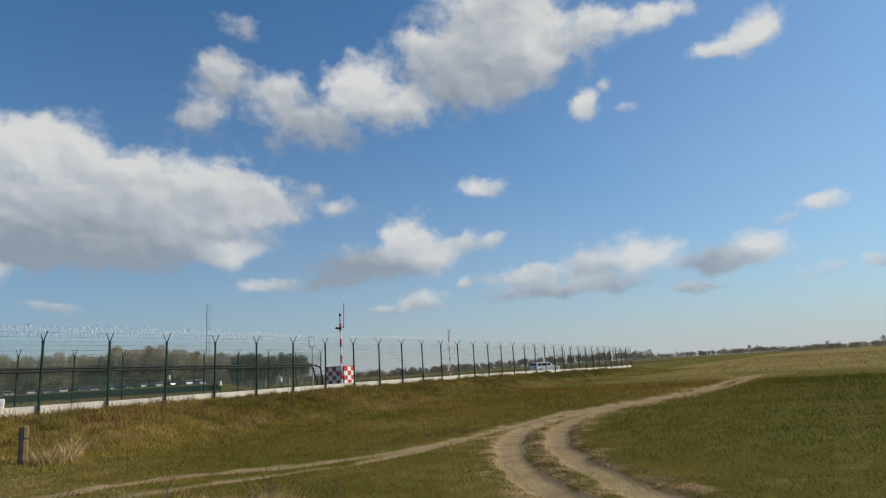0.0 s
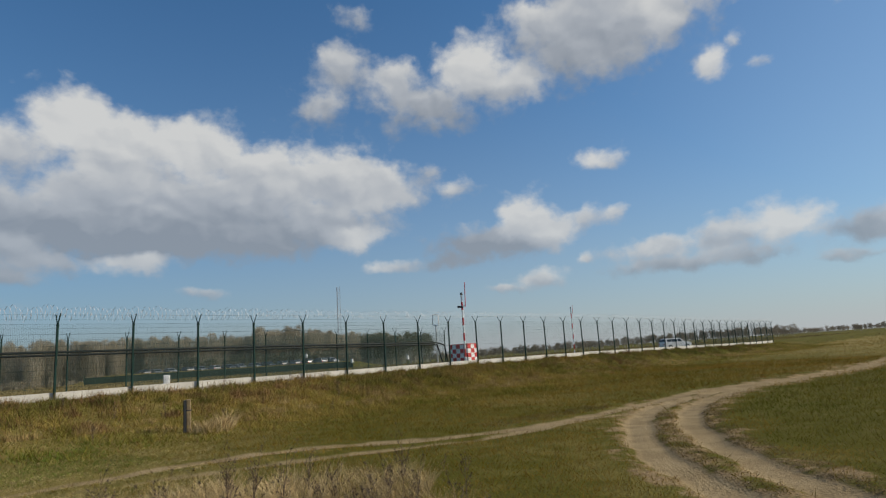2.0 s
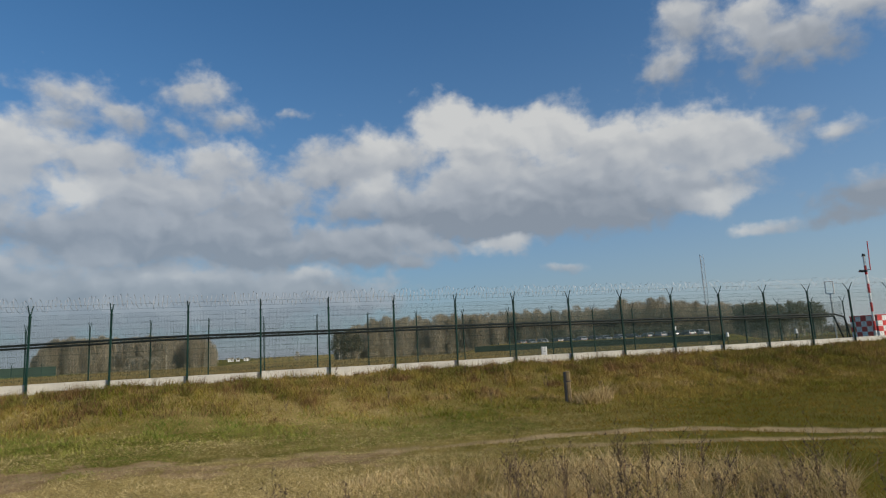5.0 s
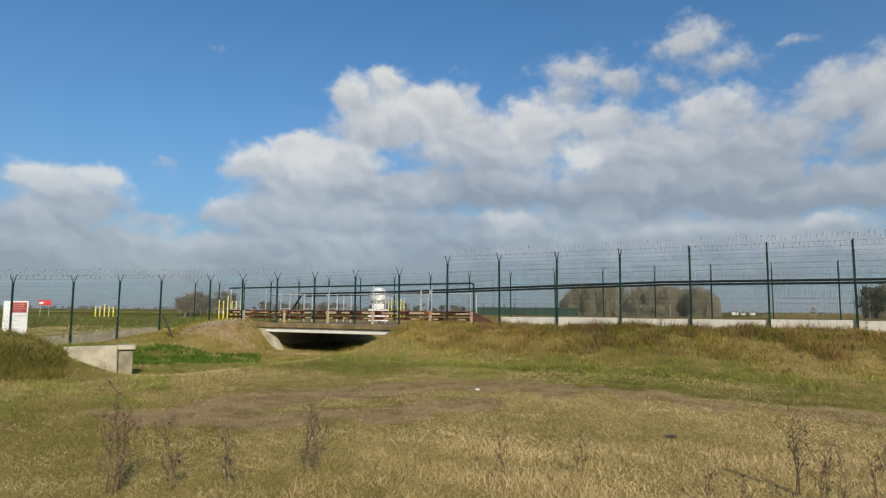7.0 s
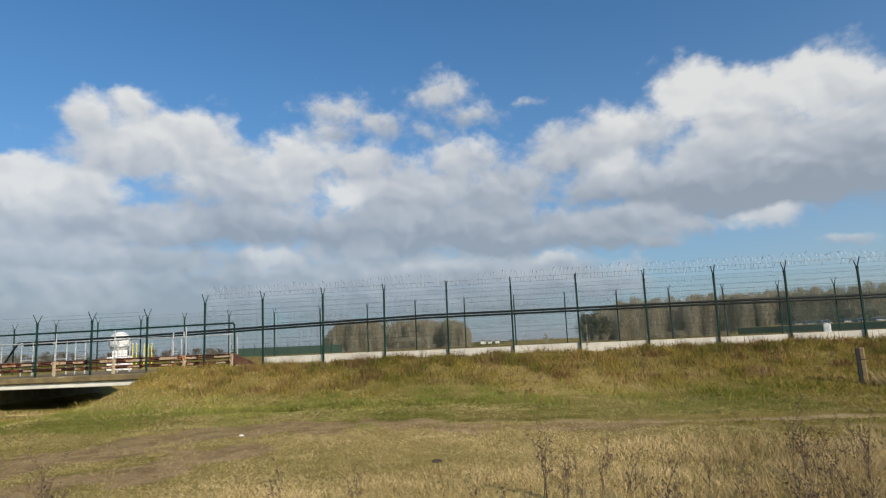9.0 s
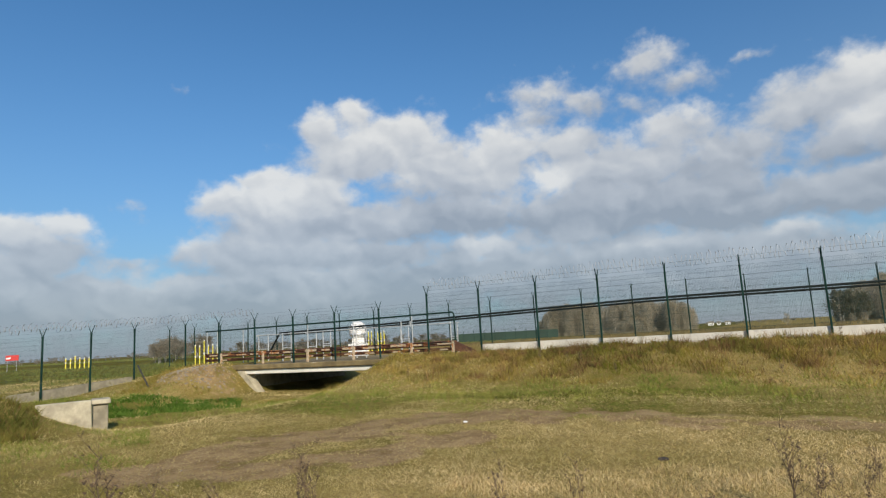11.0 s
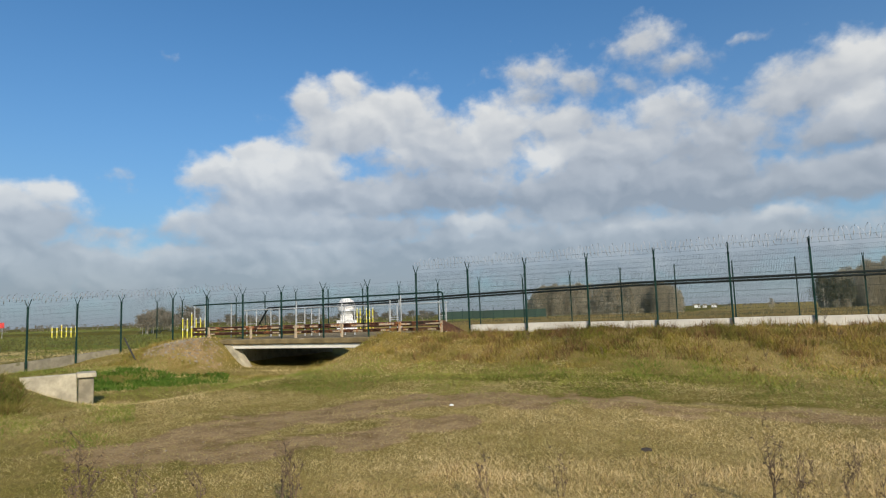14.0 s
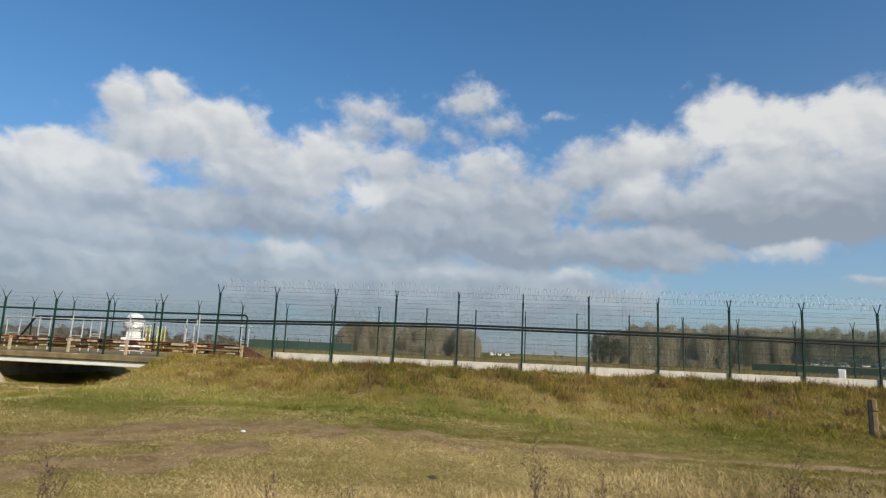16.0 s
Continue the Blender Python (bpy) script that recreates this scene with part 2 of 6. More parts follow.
    # thin milky haze low over the land, thicker towards the sun
    haze = math_node(t, "POWER", 2.718, math_node(t, "MULTIPLY", math_node(t, "MAXIMUM", el, 0.0), -0.095))
    toward = smooth(t, az, 85.0, -40.0)
    haze_tint = mix_color(t, toward, (0.285, 0.325, 0.375), (0.55, 0.57, 0.585))
    veil = math_node(t, "POWER", 2.718, math_node(t, "MULTIPLY", math_node(t, "MAXIMUM", el, 0.0), -0.045))
    veil = math_node(t, "MULTIPLY", veil, smooth(t, az, 25.0, -40.0, 0.0, 0.66))
    air = mix_color(t, math_node(t, "MAXIMUM", math_node(t, "MULTIPLY", haze, 0.97), veil), gain, haze_tint)
    cover = math_node(t, "MULTIPLY", alpha, math_node(t, "SUBTRACT", 0.96, math_node(t, "MULTIPLY", haze, 0.30)))
    final = mix_color(t, cover, air, ramp.outputs[0])
    low = smooth(t, el, -3.0, -0.4)
    final = mix_color(t, low, (0.10, 0.10, 0.07), final)
    bg = node(t, "ShaderNodeBackground", in_1=1.0)
    t.links.new(final, bg.inputs[0])
    out = node(t, "ShaderNodeOutputWorld")
    t.links.new(bg.outputs[0], out.inputs[0])


SKY_GAIN = (0.049, 0.100, 0.131)
make_world()
sun = new("sun", bpy.data.lights.new("sun", "SUN"))
sun.data.energy, sun.data.angle, sun.data.color = 5.0, radians(0.6), (1.0, 0.87, 0.70)
a0, e0 = radians(SUN_AZ), radians(SUN_EL)
sun.matrix_world = look((-math.sin(a0) * math.cos(e0) * 50, math.cos(a0) * math.cos(e0) * 50, math.sin(e0) * 50), (0, 0, 0))


# ---- materials ----
def material(name, color, rough=0.8, metal=0.0, vary=0.25, scale=6.0, fine=60.0, bump=0.2, second=None, spots=0.0, island=False, spread=0.3, thin=0.0):
    """Two scales of noise over a base colour; second: a stain colour; island: a shade of its own for each loose piece; thin: share of light let through."""
    m = bpy.data.materials.new(name)
    m.use_nodes = True
    t = m.node_tree
    b = t.nodes["Principled BSDF"]
    pos = node(t, "ShaderNodeTexCoord").outputs["Object"]
    own = node(t, "ShaderNodeObjectInfo").outputs["Random"]
    shift = node(t, "ShaderNodeCombineXYZ")
    for i in range(3):
        t.links.new(math_node(t, "MULTIPLY", own, 9.0 + 4.0 * i), shift.inputs[i])
    pos = vec_node(t, "ADD", pos, shift.outputs[0])
    big = node(t, "ShaderNodeTexNoise", in_2=scale, in_3=4.0, in_4=0.6)
    small = node(t, "ShaderNodeTexNoise", in_2=fine, in_3=3.0, in_4=0.6)
    t.links.new(pos, big.inputs[0])
    t.links.new(pos, small.inputs[0])
    dark = tuple(c * (1 - vary) for c in color)
    lite = tuple(min(1, c * (1 + vary)) for c in color)
    col = mix_color(t, smooth(t, big.outputs[0], 0.3, 0.7), dark, lite)
    col = mix_color(t, smooth(t, small.outputs[0], 0.35, 0.75, 0.0, 0.35), col, dark)
    if second:
        col = mix_color(t, smooth(t, big.outputs[0], 0.62 - spots, 0.72 - spots), col, second)
    if island:
        rnd = node(t, "ShaderNodeNewGeometry").outputs["Random Per Island"]
        col = mix_color(t, 1.0, col, mix_color(t, rnd, (1 - spread,) * 3, (1 + spread,) * 3), "MULTIPLY")
    t.links.new(col, b.inputs["Base Color"])
    b.inputs["Roughness"].default_value, b.inputs["Metallic"].default_value = rough, metal
    if bump:
        bp = node(t, "ShaderNodeBump", in_0=bump, in_1=0.02)
        t.links.new(small.outputs[0], bp.inputs["Height"])
        t.links.new(bp.outputs[0], b.inputs["Normal"])
    if thin:
        through_light = node(t, "ShaderNodeBsdfTranslucent")
        t.links.new(col, through_light.inputs[0])
        both = node(t, "ShaderNodeMixShader", in_0=thin)
        t.links.new(b.outputs[0], both.inputs[1])
        t.links.new(through_light.outputs[0], both.inputs[2])
        t.links.new(both.outputs[0], t.nodes["Material Output"].inputs[0])
    return m


def blade_material(name, low, high, third=None):
    """Grass: each blade has its own shade between two colours, drifting over the ground in patches."""
    m = bpy.data.materials.new(name)
    m.use_nodes = True
    t = m.node_tree
    b = t.nodes["Principled BSDF"]
    rnd = node(t, "ShaderNodeNewGeometry").outputs["Random Per Island"]
    where = node(t, "ShaderNodeTexCoord").outputs["Object"]
    patch = node(t, "ShaderNodeTexNoise", in_2=0.30, in_3=3.0)
    tuft = node(t, "ShaderNodeTexNoise", in_2=1.7, in_3=3.0)
    t.links.new(where, patch.inputs[0])
    t.links.new(where, tuft.inputs[0])
    mixf = math_node(t, "MULTIPLY_ADD", math_node(t, "SUBTRACT", patch.outputs[0], 0.5), 2.3, math_node(t, "MULTIPLY", rnd, 0.34))
    mixf = math_node(t, "MULTIPLY_ADD", math_node(t, "SUBTRACT", tuft.outputs[0], 0.5), 1.5, mixf)
    drift = node(t, "ShaderNodeTexNoise", in_2=0.11, in_3=2.0)
    t.links.new(where, drift.inputs[0])
    mixf = math_node(t, "MULTIPLY_ADD", math_node(t, "SUBTRACT", drift.outputs[0], 0.5), 1.6, mixf)
    mixf = math_node(t, "ADD", mixf, 0.33, clamp=True)
    col = mix_color(t, mixf, low, high)
    if third:
        col = mix_color(t, smooth(t, rnd, 0.86, 0.9), col, third)
    t.links.new(col, b.inputs["Base Color"])
    b.inputs["Roughness"].default_value = 0.85
    b.inputs["Specular IOR Level"].default_value = 0.02
    thin = node(t, "ShaderNodeBsdfTranslucent")
    t.links.new(col, thin.inputs[0])
    both = node(t, "ShaderNodeMixShader", in_0=0.22)
    t.links.new(b.outputs[0], both.inputs[1])
    t.links.new(thin.outputs[0], both.inputs[2])
    t.links.new(both.outputs[0], t.nodes["Material Output"].inputs[0])
    return m


GREEN_PAINT = material("green_paint", (0.011, 0.036, 0.029), 0.6, vary=0.3, scale=3.0, fine=40.0, bump=0.05)
GREEN_PAINT.node_tree.nodes["Principled BSDF"].inputs["Specular IOR Level"].default_value = 0.12
CONCRETE = material("pale_concrete", (0.58, 0.55, 0.48), 0.9, vary=0.14, scale=1.2, fine=30.0, bump=0.35, second=(0.36, 0.34, 0.28), spots=0.0)
OLD_CONCRETE = material("old_concrete", (0.27, 0.24, 0.17), 0.92, vary=0.3, scale=2.6, fine=18.0, bump=0.5, second=(0.15, 0.14, 0.07), spots=0.05)
WHITE_BEAM = material("white_beam", (0.72, 0.70, 0.62), 0.85, vary=0.12, scale=1.4, fine=25.0, bump=0.3, second=(0.45, 0.40, 0.30), spots=-0.02)
RUST = material("rusty_paint", (0.13, 0.058, 0.034), 0.85, vary=0.45, scale=3.2, fine=40.0, bump=0.3, second=(0.40, 0.17, 0.06), spots=0.08)
FADED_WHITE = material("faded_white_paint", (0.52, 0.42, 0.29), 0.8, vary=0.3, scale=7.0, fine=50.0, second=(0.36, 0.15, 0.05), spots=0.11)
GALV = material("galvanised_steel", (0.55, 0.57, 0.58), 0.45, metal=0.3, vary=0.18, scale=5.0, fine=50.0, bump=0.05)
RAZOR = material("razor_steel", (0.46, 0.48, 0.50), 0.5, metal=0.2, vary=0.2, bump=0.0)
SHINY = material("bright_razor_steel", (0.60, 0.62, 0.64), 0.25, metal=0.6, vary=0.1, bump=0.0)
WIRE = material("green_wire", (0.045, 0.075, 0.068), 0.6, metal=0.3, vary=0.15, bump=0.0)
BLACK = material("black_pipe", (0.012, 0.015, 0.015), 0.62, vary=0.3, bump=0.05)
for weathered in (WIRE, BLACK):
    weathered.node_tree.nodes["Principled BSDF"].inputs["Specular IOR Level"].default_value = 0.15
WHITE = material("white_paint", (0.80, 0.80, 0.78), 0.5, vary=0.06, scale=3.0, bump=0.05)
RED = material("red_paint", (0.58, 0.035, 0.03), 0.5, vary=0.12, scale=3.0, bump=0.05)
SIGN_RED = material("sign_red", (0.36, 0.018, 0.035), 0.5, vary=0.08, bump=0.0)
YELLOW = material("yellow_paint", (0.74, 0.66, 0.06), 0.5, vary=0.1, bump=0.05)
OLD_WOOD = material("old_post", (0.23, 0.165, 0.085), 0.9, vary=0.3, scale=5.0, fine=50.0, bump=0.5, second=(0.40, 0.30, 0.06), spots=0.06)
MOSSY = material("mossy_concrete", (0.190, 0.145, 0.068), 0.95, vary=0.35, scale=1.6, fine=14.0, bump=0.6, second=(0.36, 0.31, 0.21), spots=0.0)
LIME_WALL = material("limewashed_concrete", (0.41, 0.37, 0.27), 0.92, vary=0.32, scale=1.8, fine=16.0, bump=0.5, second=(0.28, 0.24, 0.15), spots=0.0)
TOWER_GREY = material("tower_steel", (0.34, 0.36, 0.39), 0.6, metal=0.2, vary=0.15, bump=0.0)
DARK = material("dark_steel", (0.025, 0.026, 0.028), 0.5, bump=0.0)
BARK = material("bark", (0.36, 0.33, 0.27), 0.95, vary=0.3, scale=0.4, fine=3.0, bump=0.0, island=True, spread=0.45)
# paler than plain twigs: distance haze is put into this colour
TWIG = material("hazed_bare_twigs", (0.41, 0.365, 0.265), 0.95, vary=0.15, scale=0.06, fine=2.0, bump=0.0, island=True, spread=0.12, thin=0.5)
DARK_TWIG = material("evergreen_twigs", (0.145, 0.142, 0.088), 0.95, vary=0.2, scale=0.2, fine=2.0, bump=0.0, island=True, spread=0.12, thin=0.5)
# lightened scrub colour carries the haze of the far tree lines
HEDGE = material("hazed_autumn_scrub", (0.23, 0.20, 0.15), 0.95, vary=0.3, scale=0.05, fine=2.0, bump=0.0, island=True, spread=0.15, thin=0.4)
STALK = material("dead_stalk", (0.125, 0.085, 0.052), 0.9, vary=0.3, scale=8.0, bump=0.0, island=True, spread=0.4)
GLASS_DARK = material("dark_glass", (0.02, 0.025, 0.03), 0.08, vary=0.05, bump=0.0)
TYRE = material("tyre_rubber", (0.02, 0.02, 0.02), 0.8, bump=0.1)
SCREEN_DARK = material("dark_screen_mesh", (0.014, 0.032, 0.020), 0.9, vary=0.25, scale=0.3, fine=4.0, bump=0.0)
MESH_GREEN = material("green_screen_mesh", (0.022, 0.050, 0.034), 0.8, vary=0.2, scale=0.3, fine=4.0, bump=0.0)


# ---- the lie of the land ----
TH = radians(-32.124)
U = (-math.sin(TH), math.cos(TH))       # along the fence, towards its far end
N = (-U[1], U[0])                       # across it, away from the road
FD, SP, OFF = 24.016, 2.5, 4.785        # fence distance, post spacing, first post


def place(s, dd, z=0.0):
    return Vector((U[0] * s + N[0] * dd, U[1] * s + N[1] * dd, z))


def polar(az, r, z=0.0):
    return Vector((-math.sin(radians(az)) * r, math.cos(radians(az)) * r, z))


def ss(v, lo, hi):
    q = np.clip((v - lo) / (hi - lo), 0, 1)
    return q * q * (3 - 2 * q)


def waves(x, y, size, seed):
    """Smooth value noise from a few sines; cheap and repeatable."""
    r = np.random.RandomState(seed)
    out = 0
    for i in range(7):
        a, f, p = r.uniform(0, 6.283), r.uniform(0.6, 2.2) / size, r.uniform(0, 6.283)
        out = out + np.sin((x * math.cos(a) + y * math.sin(a)) * f * 6.283 + p) / 7
    return out


RUT_R = [(4.2, 4.0), (3.3, 7.0), (3.08, 8.0), (2.9, 8.95), (2.75, 10.2), (2.68, 12.2), (2.75, 14.3), (3.25, 17.0), (4.3, 20.0), (6.0, 22.8), (8.8, 26.2), (12.4, 30.0), (18.3, 37.9), (23.5, 45.8), (25.1, 48.1)]
RUT_L = [(2.9, 4.0), (2.2, 7.0), (1.86, 8.4), (1.62, 9.6), (1.5, 11.1), (1.54, 13.1), (1.79, 15.4), (2.35, 17.7), (3.6, 20.4), (5.1, 22.5), (7.3, 25.2), (10.0, 28.3), (13.2, 32.0), (24.0, 47.8)]
SIDE_A = [(8.0, 26.4), (5.3, 23.9), (3.4, 21.2), (1.66, 18.3), (0.2, 16.0), (-0.7, 15.0), (-2.0, 14.3), (-3.7, 13.7), (-5.0, 13.2), (-6.0, 12.3), (-7.2, 11.2), (-8.2, 9.8), (-9.3, 8.4), (-10.8, 7.3), (-11.5, 6.4), (-12.1, 5.2), (-12.8, 4.2), (-13.7, 3.0)]
SIDE_B = [(1.85, 17.0), (0.8, 16.3), (-0.6, 14.5), (-1.6, 13.6), (-2.6, 13.1), (-3.4, 12.6), (-4.5, 11.7), (-5.7, 10.7), (-6.8, 9.8), (-7.9, 8.6), (-9.2, 7.4)]
LITTER_EDGE = [(4.0, 18.2), (3.5, 16.0), (3.12, 14.1), (3.11, 11.9), (3.24, 10.4), (3.4, 9.3), (3.6, 8.0)]
LITTER_MID = [(2.5, 16.4), (2.06, 12.9), (2.0, 10.7), (2.15, 9.0), (2.4, 7.6)]
LITTER_BANK = [(-1.5, 15.9), (-0.2, 17.5), (1.0, 19.0)]
FAR_TRACK = [(55, 121), (61, 123.5), (68, 126)]


def near_line(x, y, pts):
    best = np.full(np.shape(x), 1e9)
    for (ax, ay), (bx, by) in zip(pts[:-1], pts[1:]):
        dx, dy = bx - ax, by - ay
        q = np.clip(((x - ax) * dx + (y - ay) * dy) / (dx * dx + dy * dy), 0, 1)
        best = np.minimum(best, np.hypot(x - ax - q * dx, y - ay - q * dy))
    return best


def track_mask(x, y):
    """1 on the worn wheel ruts."""
    wob = waves(x, y, 1.6, 3) * 0.12
    out = 1 - ss(near_line(x, y, RUT_R) + wob, 0.17, 0.40)
    out = np.maximum(out, 1 - ss(near_line(x, y, RUT_L) + wob, 0.19, 0.43))
    out = np.maximum(out, (1 - ss(near_line(x, y, SIDE_A) + wob, 0.12, 0.5)) * (0.45 + 0.4 * ss(y, 7.5, 11.5)))
    out = np.maximum(out, (1 - ss(near_line(x, y, SIDE_B) + wob, 0.08, 0.42)) * (0.25 + 0.4 * ss(y, 7.5, 11.5)))
    return np.maximum(out, (1 - ss(near_line(x, y, FAR_TRACK) + wob, 0.3, 1.2)) * 0.9)


def bare_mask(x, y):
    """1 on trodden brown soil."""
    wob = waves(x, y, 2.4, 5) * 0.9 + waves(x, y, 0.8, 6) * 0.35
    out = 1 - ss(near_line(x, y, [(-10.0, -3.6), (-11.1, -3.0), (-12.3, -1.8), (-12.8, -0.6)]) + wob, 0.7, 1.6)
    out = np.maximum(out, 1 - ss(near_line(x, y, [(-9.4, -1.8), (-9.9, -0.6), (-10.8, 0.8)]) + wob, 0.35, 1.1))
    out = np.maximum(out, 1 - ss(near_line(x, y, [(-12.8, -0.6), (-13.8, 0.6), (-13.9, 1.8), (-12.8, 3.2)]) + wob, 0.7, 1.5))
    out = np.maximum(out, (1 - ss(near_line(x, y, [(-12.8, 3.2), (-11.6, 4.9), (-10.5, 6.1), (-9.2, 7.6)]) + wob, 0.3, 1.0)) * 0.85)
    strip = near_line(x, y, [(3, 19.6), (10, 28), (18, 38)]) + wob
    rim = np.minimum(near_line(x, y, RUT_R), near_line(x, y, RUT_L)) + wob * 0.5
    out = np.maximum(out, (1 - ss(rim, 0.45, 1.0)) * 0.75)
    heap = polar(106.4, 32.6)
    out = np.maximum(out, np.exp(-((x - heap.x) ** 2 + (y - heap.y) ** 2) / 4.0))
    return np.maximum(out, (1 - ss(strip, 0.7, 1.8)) * 0.6)


def green_side(x, y):
    """1 on the greener meadow beyond the road."""
    ys, xs = [q[1] for q in RUT_R], [q[0] for q in RUT_R]
    edge = np.interp(y, ys, xs) + 0.7 + waves(x, y, 3.0, 15) * 0.8
    return ss(x - edge, 0.0, 0.6 + 0.02 * np.hypot(x, y)) * (1 - ss(y, 34, 50))


def fence_base(s):
    return 1.05 - 0.45 * ss(s, 32, 95)


def land(x, y):
    x, y = np.asarray(x, float), np.asarray(y, float)
    s, dd = x * U[0] + y * U[1], x * N[0] + y * N[1]
    r = np.hypot(x, y)
    top = fence_base(s)
    toe = 16.4 + waves(s, s * 0, 14.0, 11) * 1.2 + 1.5 * ss(s, 20, 60) 
    rise = ss(dd, toe, 23.6)
    bank = top * (0.45 * rise + 0.55 * rise ** 1.6)
    z = bank + 0.06 * waves(x, y, 9.0, 1) + 0.025 * waves(x, y, 2.3, 2) * (r < 60)
    z = np.where(dd > 23.6, top - 0.05 - 3.0 * ss(dd, 45, 330), z)
    # the ditch that the bridge crosses, and the low ground beyond it
    mid = -19.4 + (24 - np.clip(dd, 8, 24)) * 0.12
    ditch = (1 - ss(np.abs(s - mid), 2.9, 5.2)) * ss(dd, 9.0, 12.5) * (1 - ss(dd, 34, 42))
    z = z * (1 - ditch) + ditch * (-0.42 + 0.05 * waves(x, y, 3.0, 8))
    left = 1 - ss(s, -30.0, -25.5)
    low = 0.0 + 0.05 * np.clip(dd - 13.9, 0, 10) + 0.05 * waves(x, y, 5.0, 9)
    z = np.where((dd > 8) & (dd < 60), z * (1 - left) + left * np.minimum(z, low), z)
    # rubble heap on the ditch's shoulder, the hollow and the hummock by the culvert
    for az, rr, up, width in ((106.4, 32.6, 0.14, 2.2), (118.2, 20.3, -0.45, 0.5), (121.6, 19.1, 0.95, 2.4)):
        c = polar(az, rr)
        z = z + up * np.exp(-((x - c.x) ** 2 + (y - c.y) ** 2) / width)
    # terrace with the car park
    az = np.degrees(np.arctan2(-x, y))
    z = z + 1.35 * ss(az, 15, 19) * (1 - ss(az, 38, 42)) * ss(r, 104, 114) * (1 - ss(r, 165, 185))
    # sunk wheel ruts
    z = z - 0.06 * track_mask(x, y) * (r < 70)
    return z


def ground_z(x, y):
    return float(land(np.array([x]), np.array([y]))[0])


def ground_material():
    m = bpy.data.materials.new("meadow")
    m.use_nodes = True
    t = m.node_tree
    b = t.nodes["Principled BSDF"]
    pos = node(t, "ShaderNodeTexCoord").outputs["Object"]

    def noise_at(scale, detail=5.0, rough=0.6):
        n = node(t, "ShaderNodeTexNoise", in_2=scale, in_3=detail, in_4=rough)
        t.links.new(pos, n.inputs[0])
        return n.outputs[0]
    patch, tuft, grain = noise_at(0.16), noise_at(1.4), noise_at(22.0, 3.0)

    def attr(name):
        return node(t, "ShaderNodeAttribute", attribute_name=name).outputs["Fac"]
    dry = math_node(t, "ADD", attr("dry"), math_node(t, "MULTIPLY", math_node(t, "SUBTRACT", patch, 0.5), 1.6), clamp=True)
    dry = math_node(t, "ADD", dry, math_node(t, "MULTIPLY", math_node(t, "SUBTRACT", tuft, 0.5), 0.9), clamp=True)
    grass = mix_color(t, dry, (0.112, 0.104, 0.012), (0.440, 0.320, 0.120))
    grass = mix_color(t, smooth(t, grain, 0.35, 0.7, 0.0, 0.55), grass, (0.095, 0.078, 0.030))
    soil = mix_color(t, smooth(t, tuft, 0.35, 0.65), (0.205, 0.128, 0.064), (0.370, 0.255, 0.135))
    soil = mix_color(t, smooth(t, noise_at(3.2, 5.0, 0.7), 0.42, 0.66, 0.0, 0.5), soil, (0.39, 0.275, 0.125))
    soil = mix_color(t, smooth(t, noise_at(9.0, 4.0, 0.7), 0.52, 0.66, 0.0, 0.6), soil, (0.145, 0.085, 0.042))
    soil = mix_color(t, smooth(t, noise_at(38.0, 2.0), 0.60, 0.68, 0.0, 0.8), soil, (0.46, 0.39, 0.28))
    soil = mix_color(t, smooth(t, noise_at(26.0, 2.0), 0.60, 0.68, 0.0, 0.7), soil, (0.09, 0.065, 0.04))
    sand = mix_color(t, smooth(t, tuft, 0.3, 0.7), (0.260, 0.190, 0.098), (0.36, 0.27, 0.145))
    clump = noise_at(4.5, 4.0)
    wear = math_node(t, "ADD", attr("bare"), math_node(t, "MULTIPLY", math_node(t, "SUBTRACT", tuft, 0.5), 1.7))
    wear = math_node(t, "ADD", wear, math_node(t, "MULTIPLY", math_node(t, "SUBTRACT", clump, 0.5), 1.2))
    col = mix_color(t, smooth(t, wear, 0.42, 0.85, 0.0, 0.85), grass, soil)
    rut = math_node(t, "ADD", attr("track"), math_node(t, "MULTIPLY", math_node(t, "SUBTRACT", tuft, 0.5), 0.7))
    col = mix_color(t, smooth(t, rut, 0.3, 0.75), col, sand)
    t.links.new(col, b.inputs["Base Color"])
    b.inputs["Roughness"].default_value = 0.95
    b.inputs["Specular IOR Level"].default_value = 0.04
    bp = node(t, "ShaderNodeBump", in_0=0.7, in_1=0.06)
    t.links.new(math_node(t, "MULTIPLY_ADD", clump, 0.6, grain), bp.inputs["Height"])
    t.links.new(bp.outputs[0], b.inputs["Normal"])
    return m


def raw_mesh(name, verts, faces, mat, smooth_faces=False):
    """A mesh object from numpy arrays; faces: n x 3 or n x 4."""
    me = bpy.data.meshes.new(name)
    k = faces.shape[1]
    me.vertices.add(len(verts))
    me.vertices.foreach_set("co", np.ascontiguousarray(verts, dtype=np.float32).ravel())
    me.loops.add(faces.size)
    me.loops.foreach_set("vertex_index", np.ascontiguousarray(faces, dtype=np.int32).ravel())
    me.polygons.add(len(faces))
    me.polygons.foreach_set("loop_start", np.arange(0, faces.size, k, dtype=np.int32))
    me.polygons.foreach_set("use_smooth", np.full(len(faces), smooth_faces))
    me.materials.append(mat)
    me.update(calc_edges=True)
    return new(name, me)


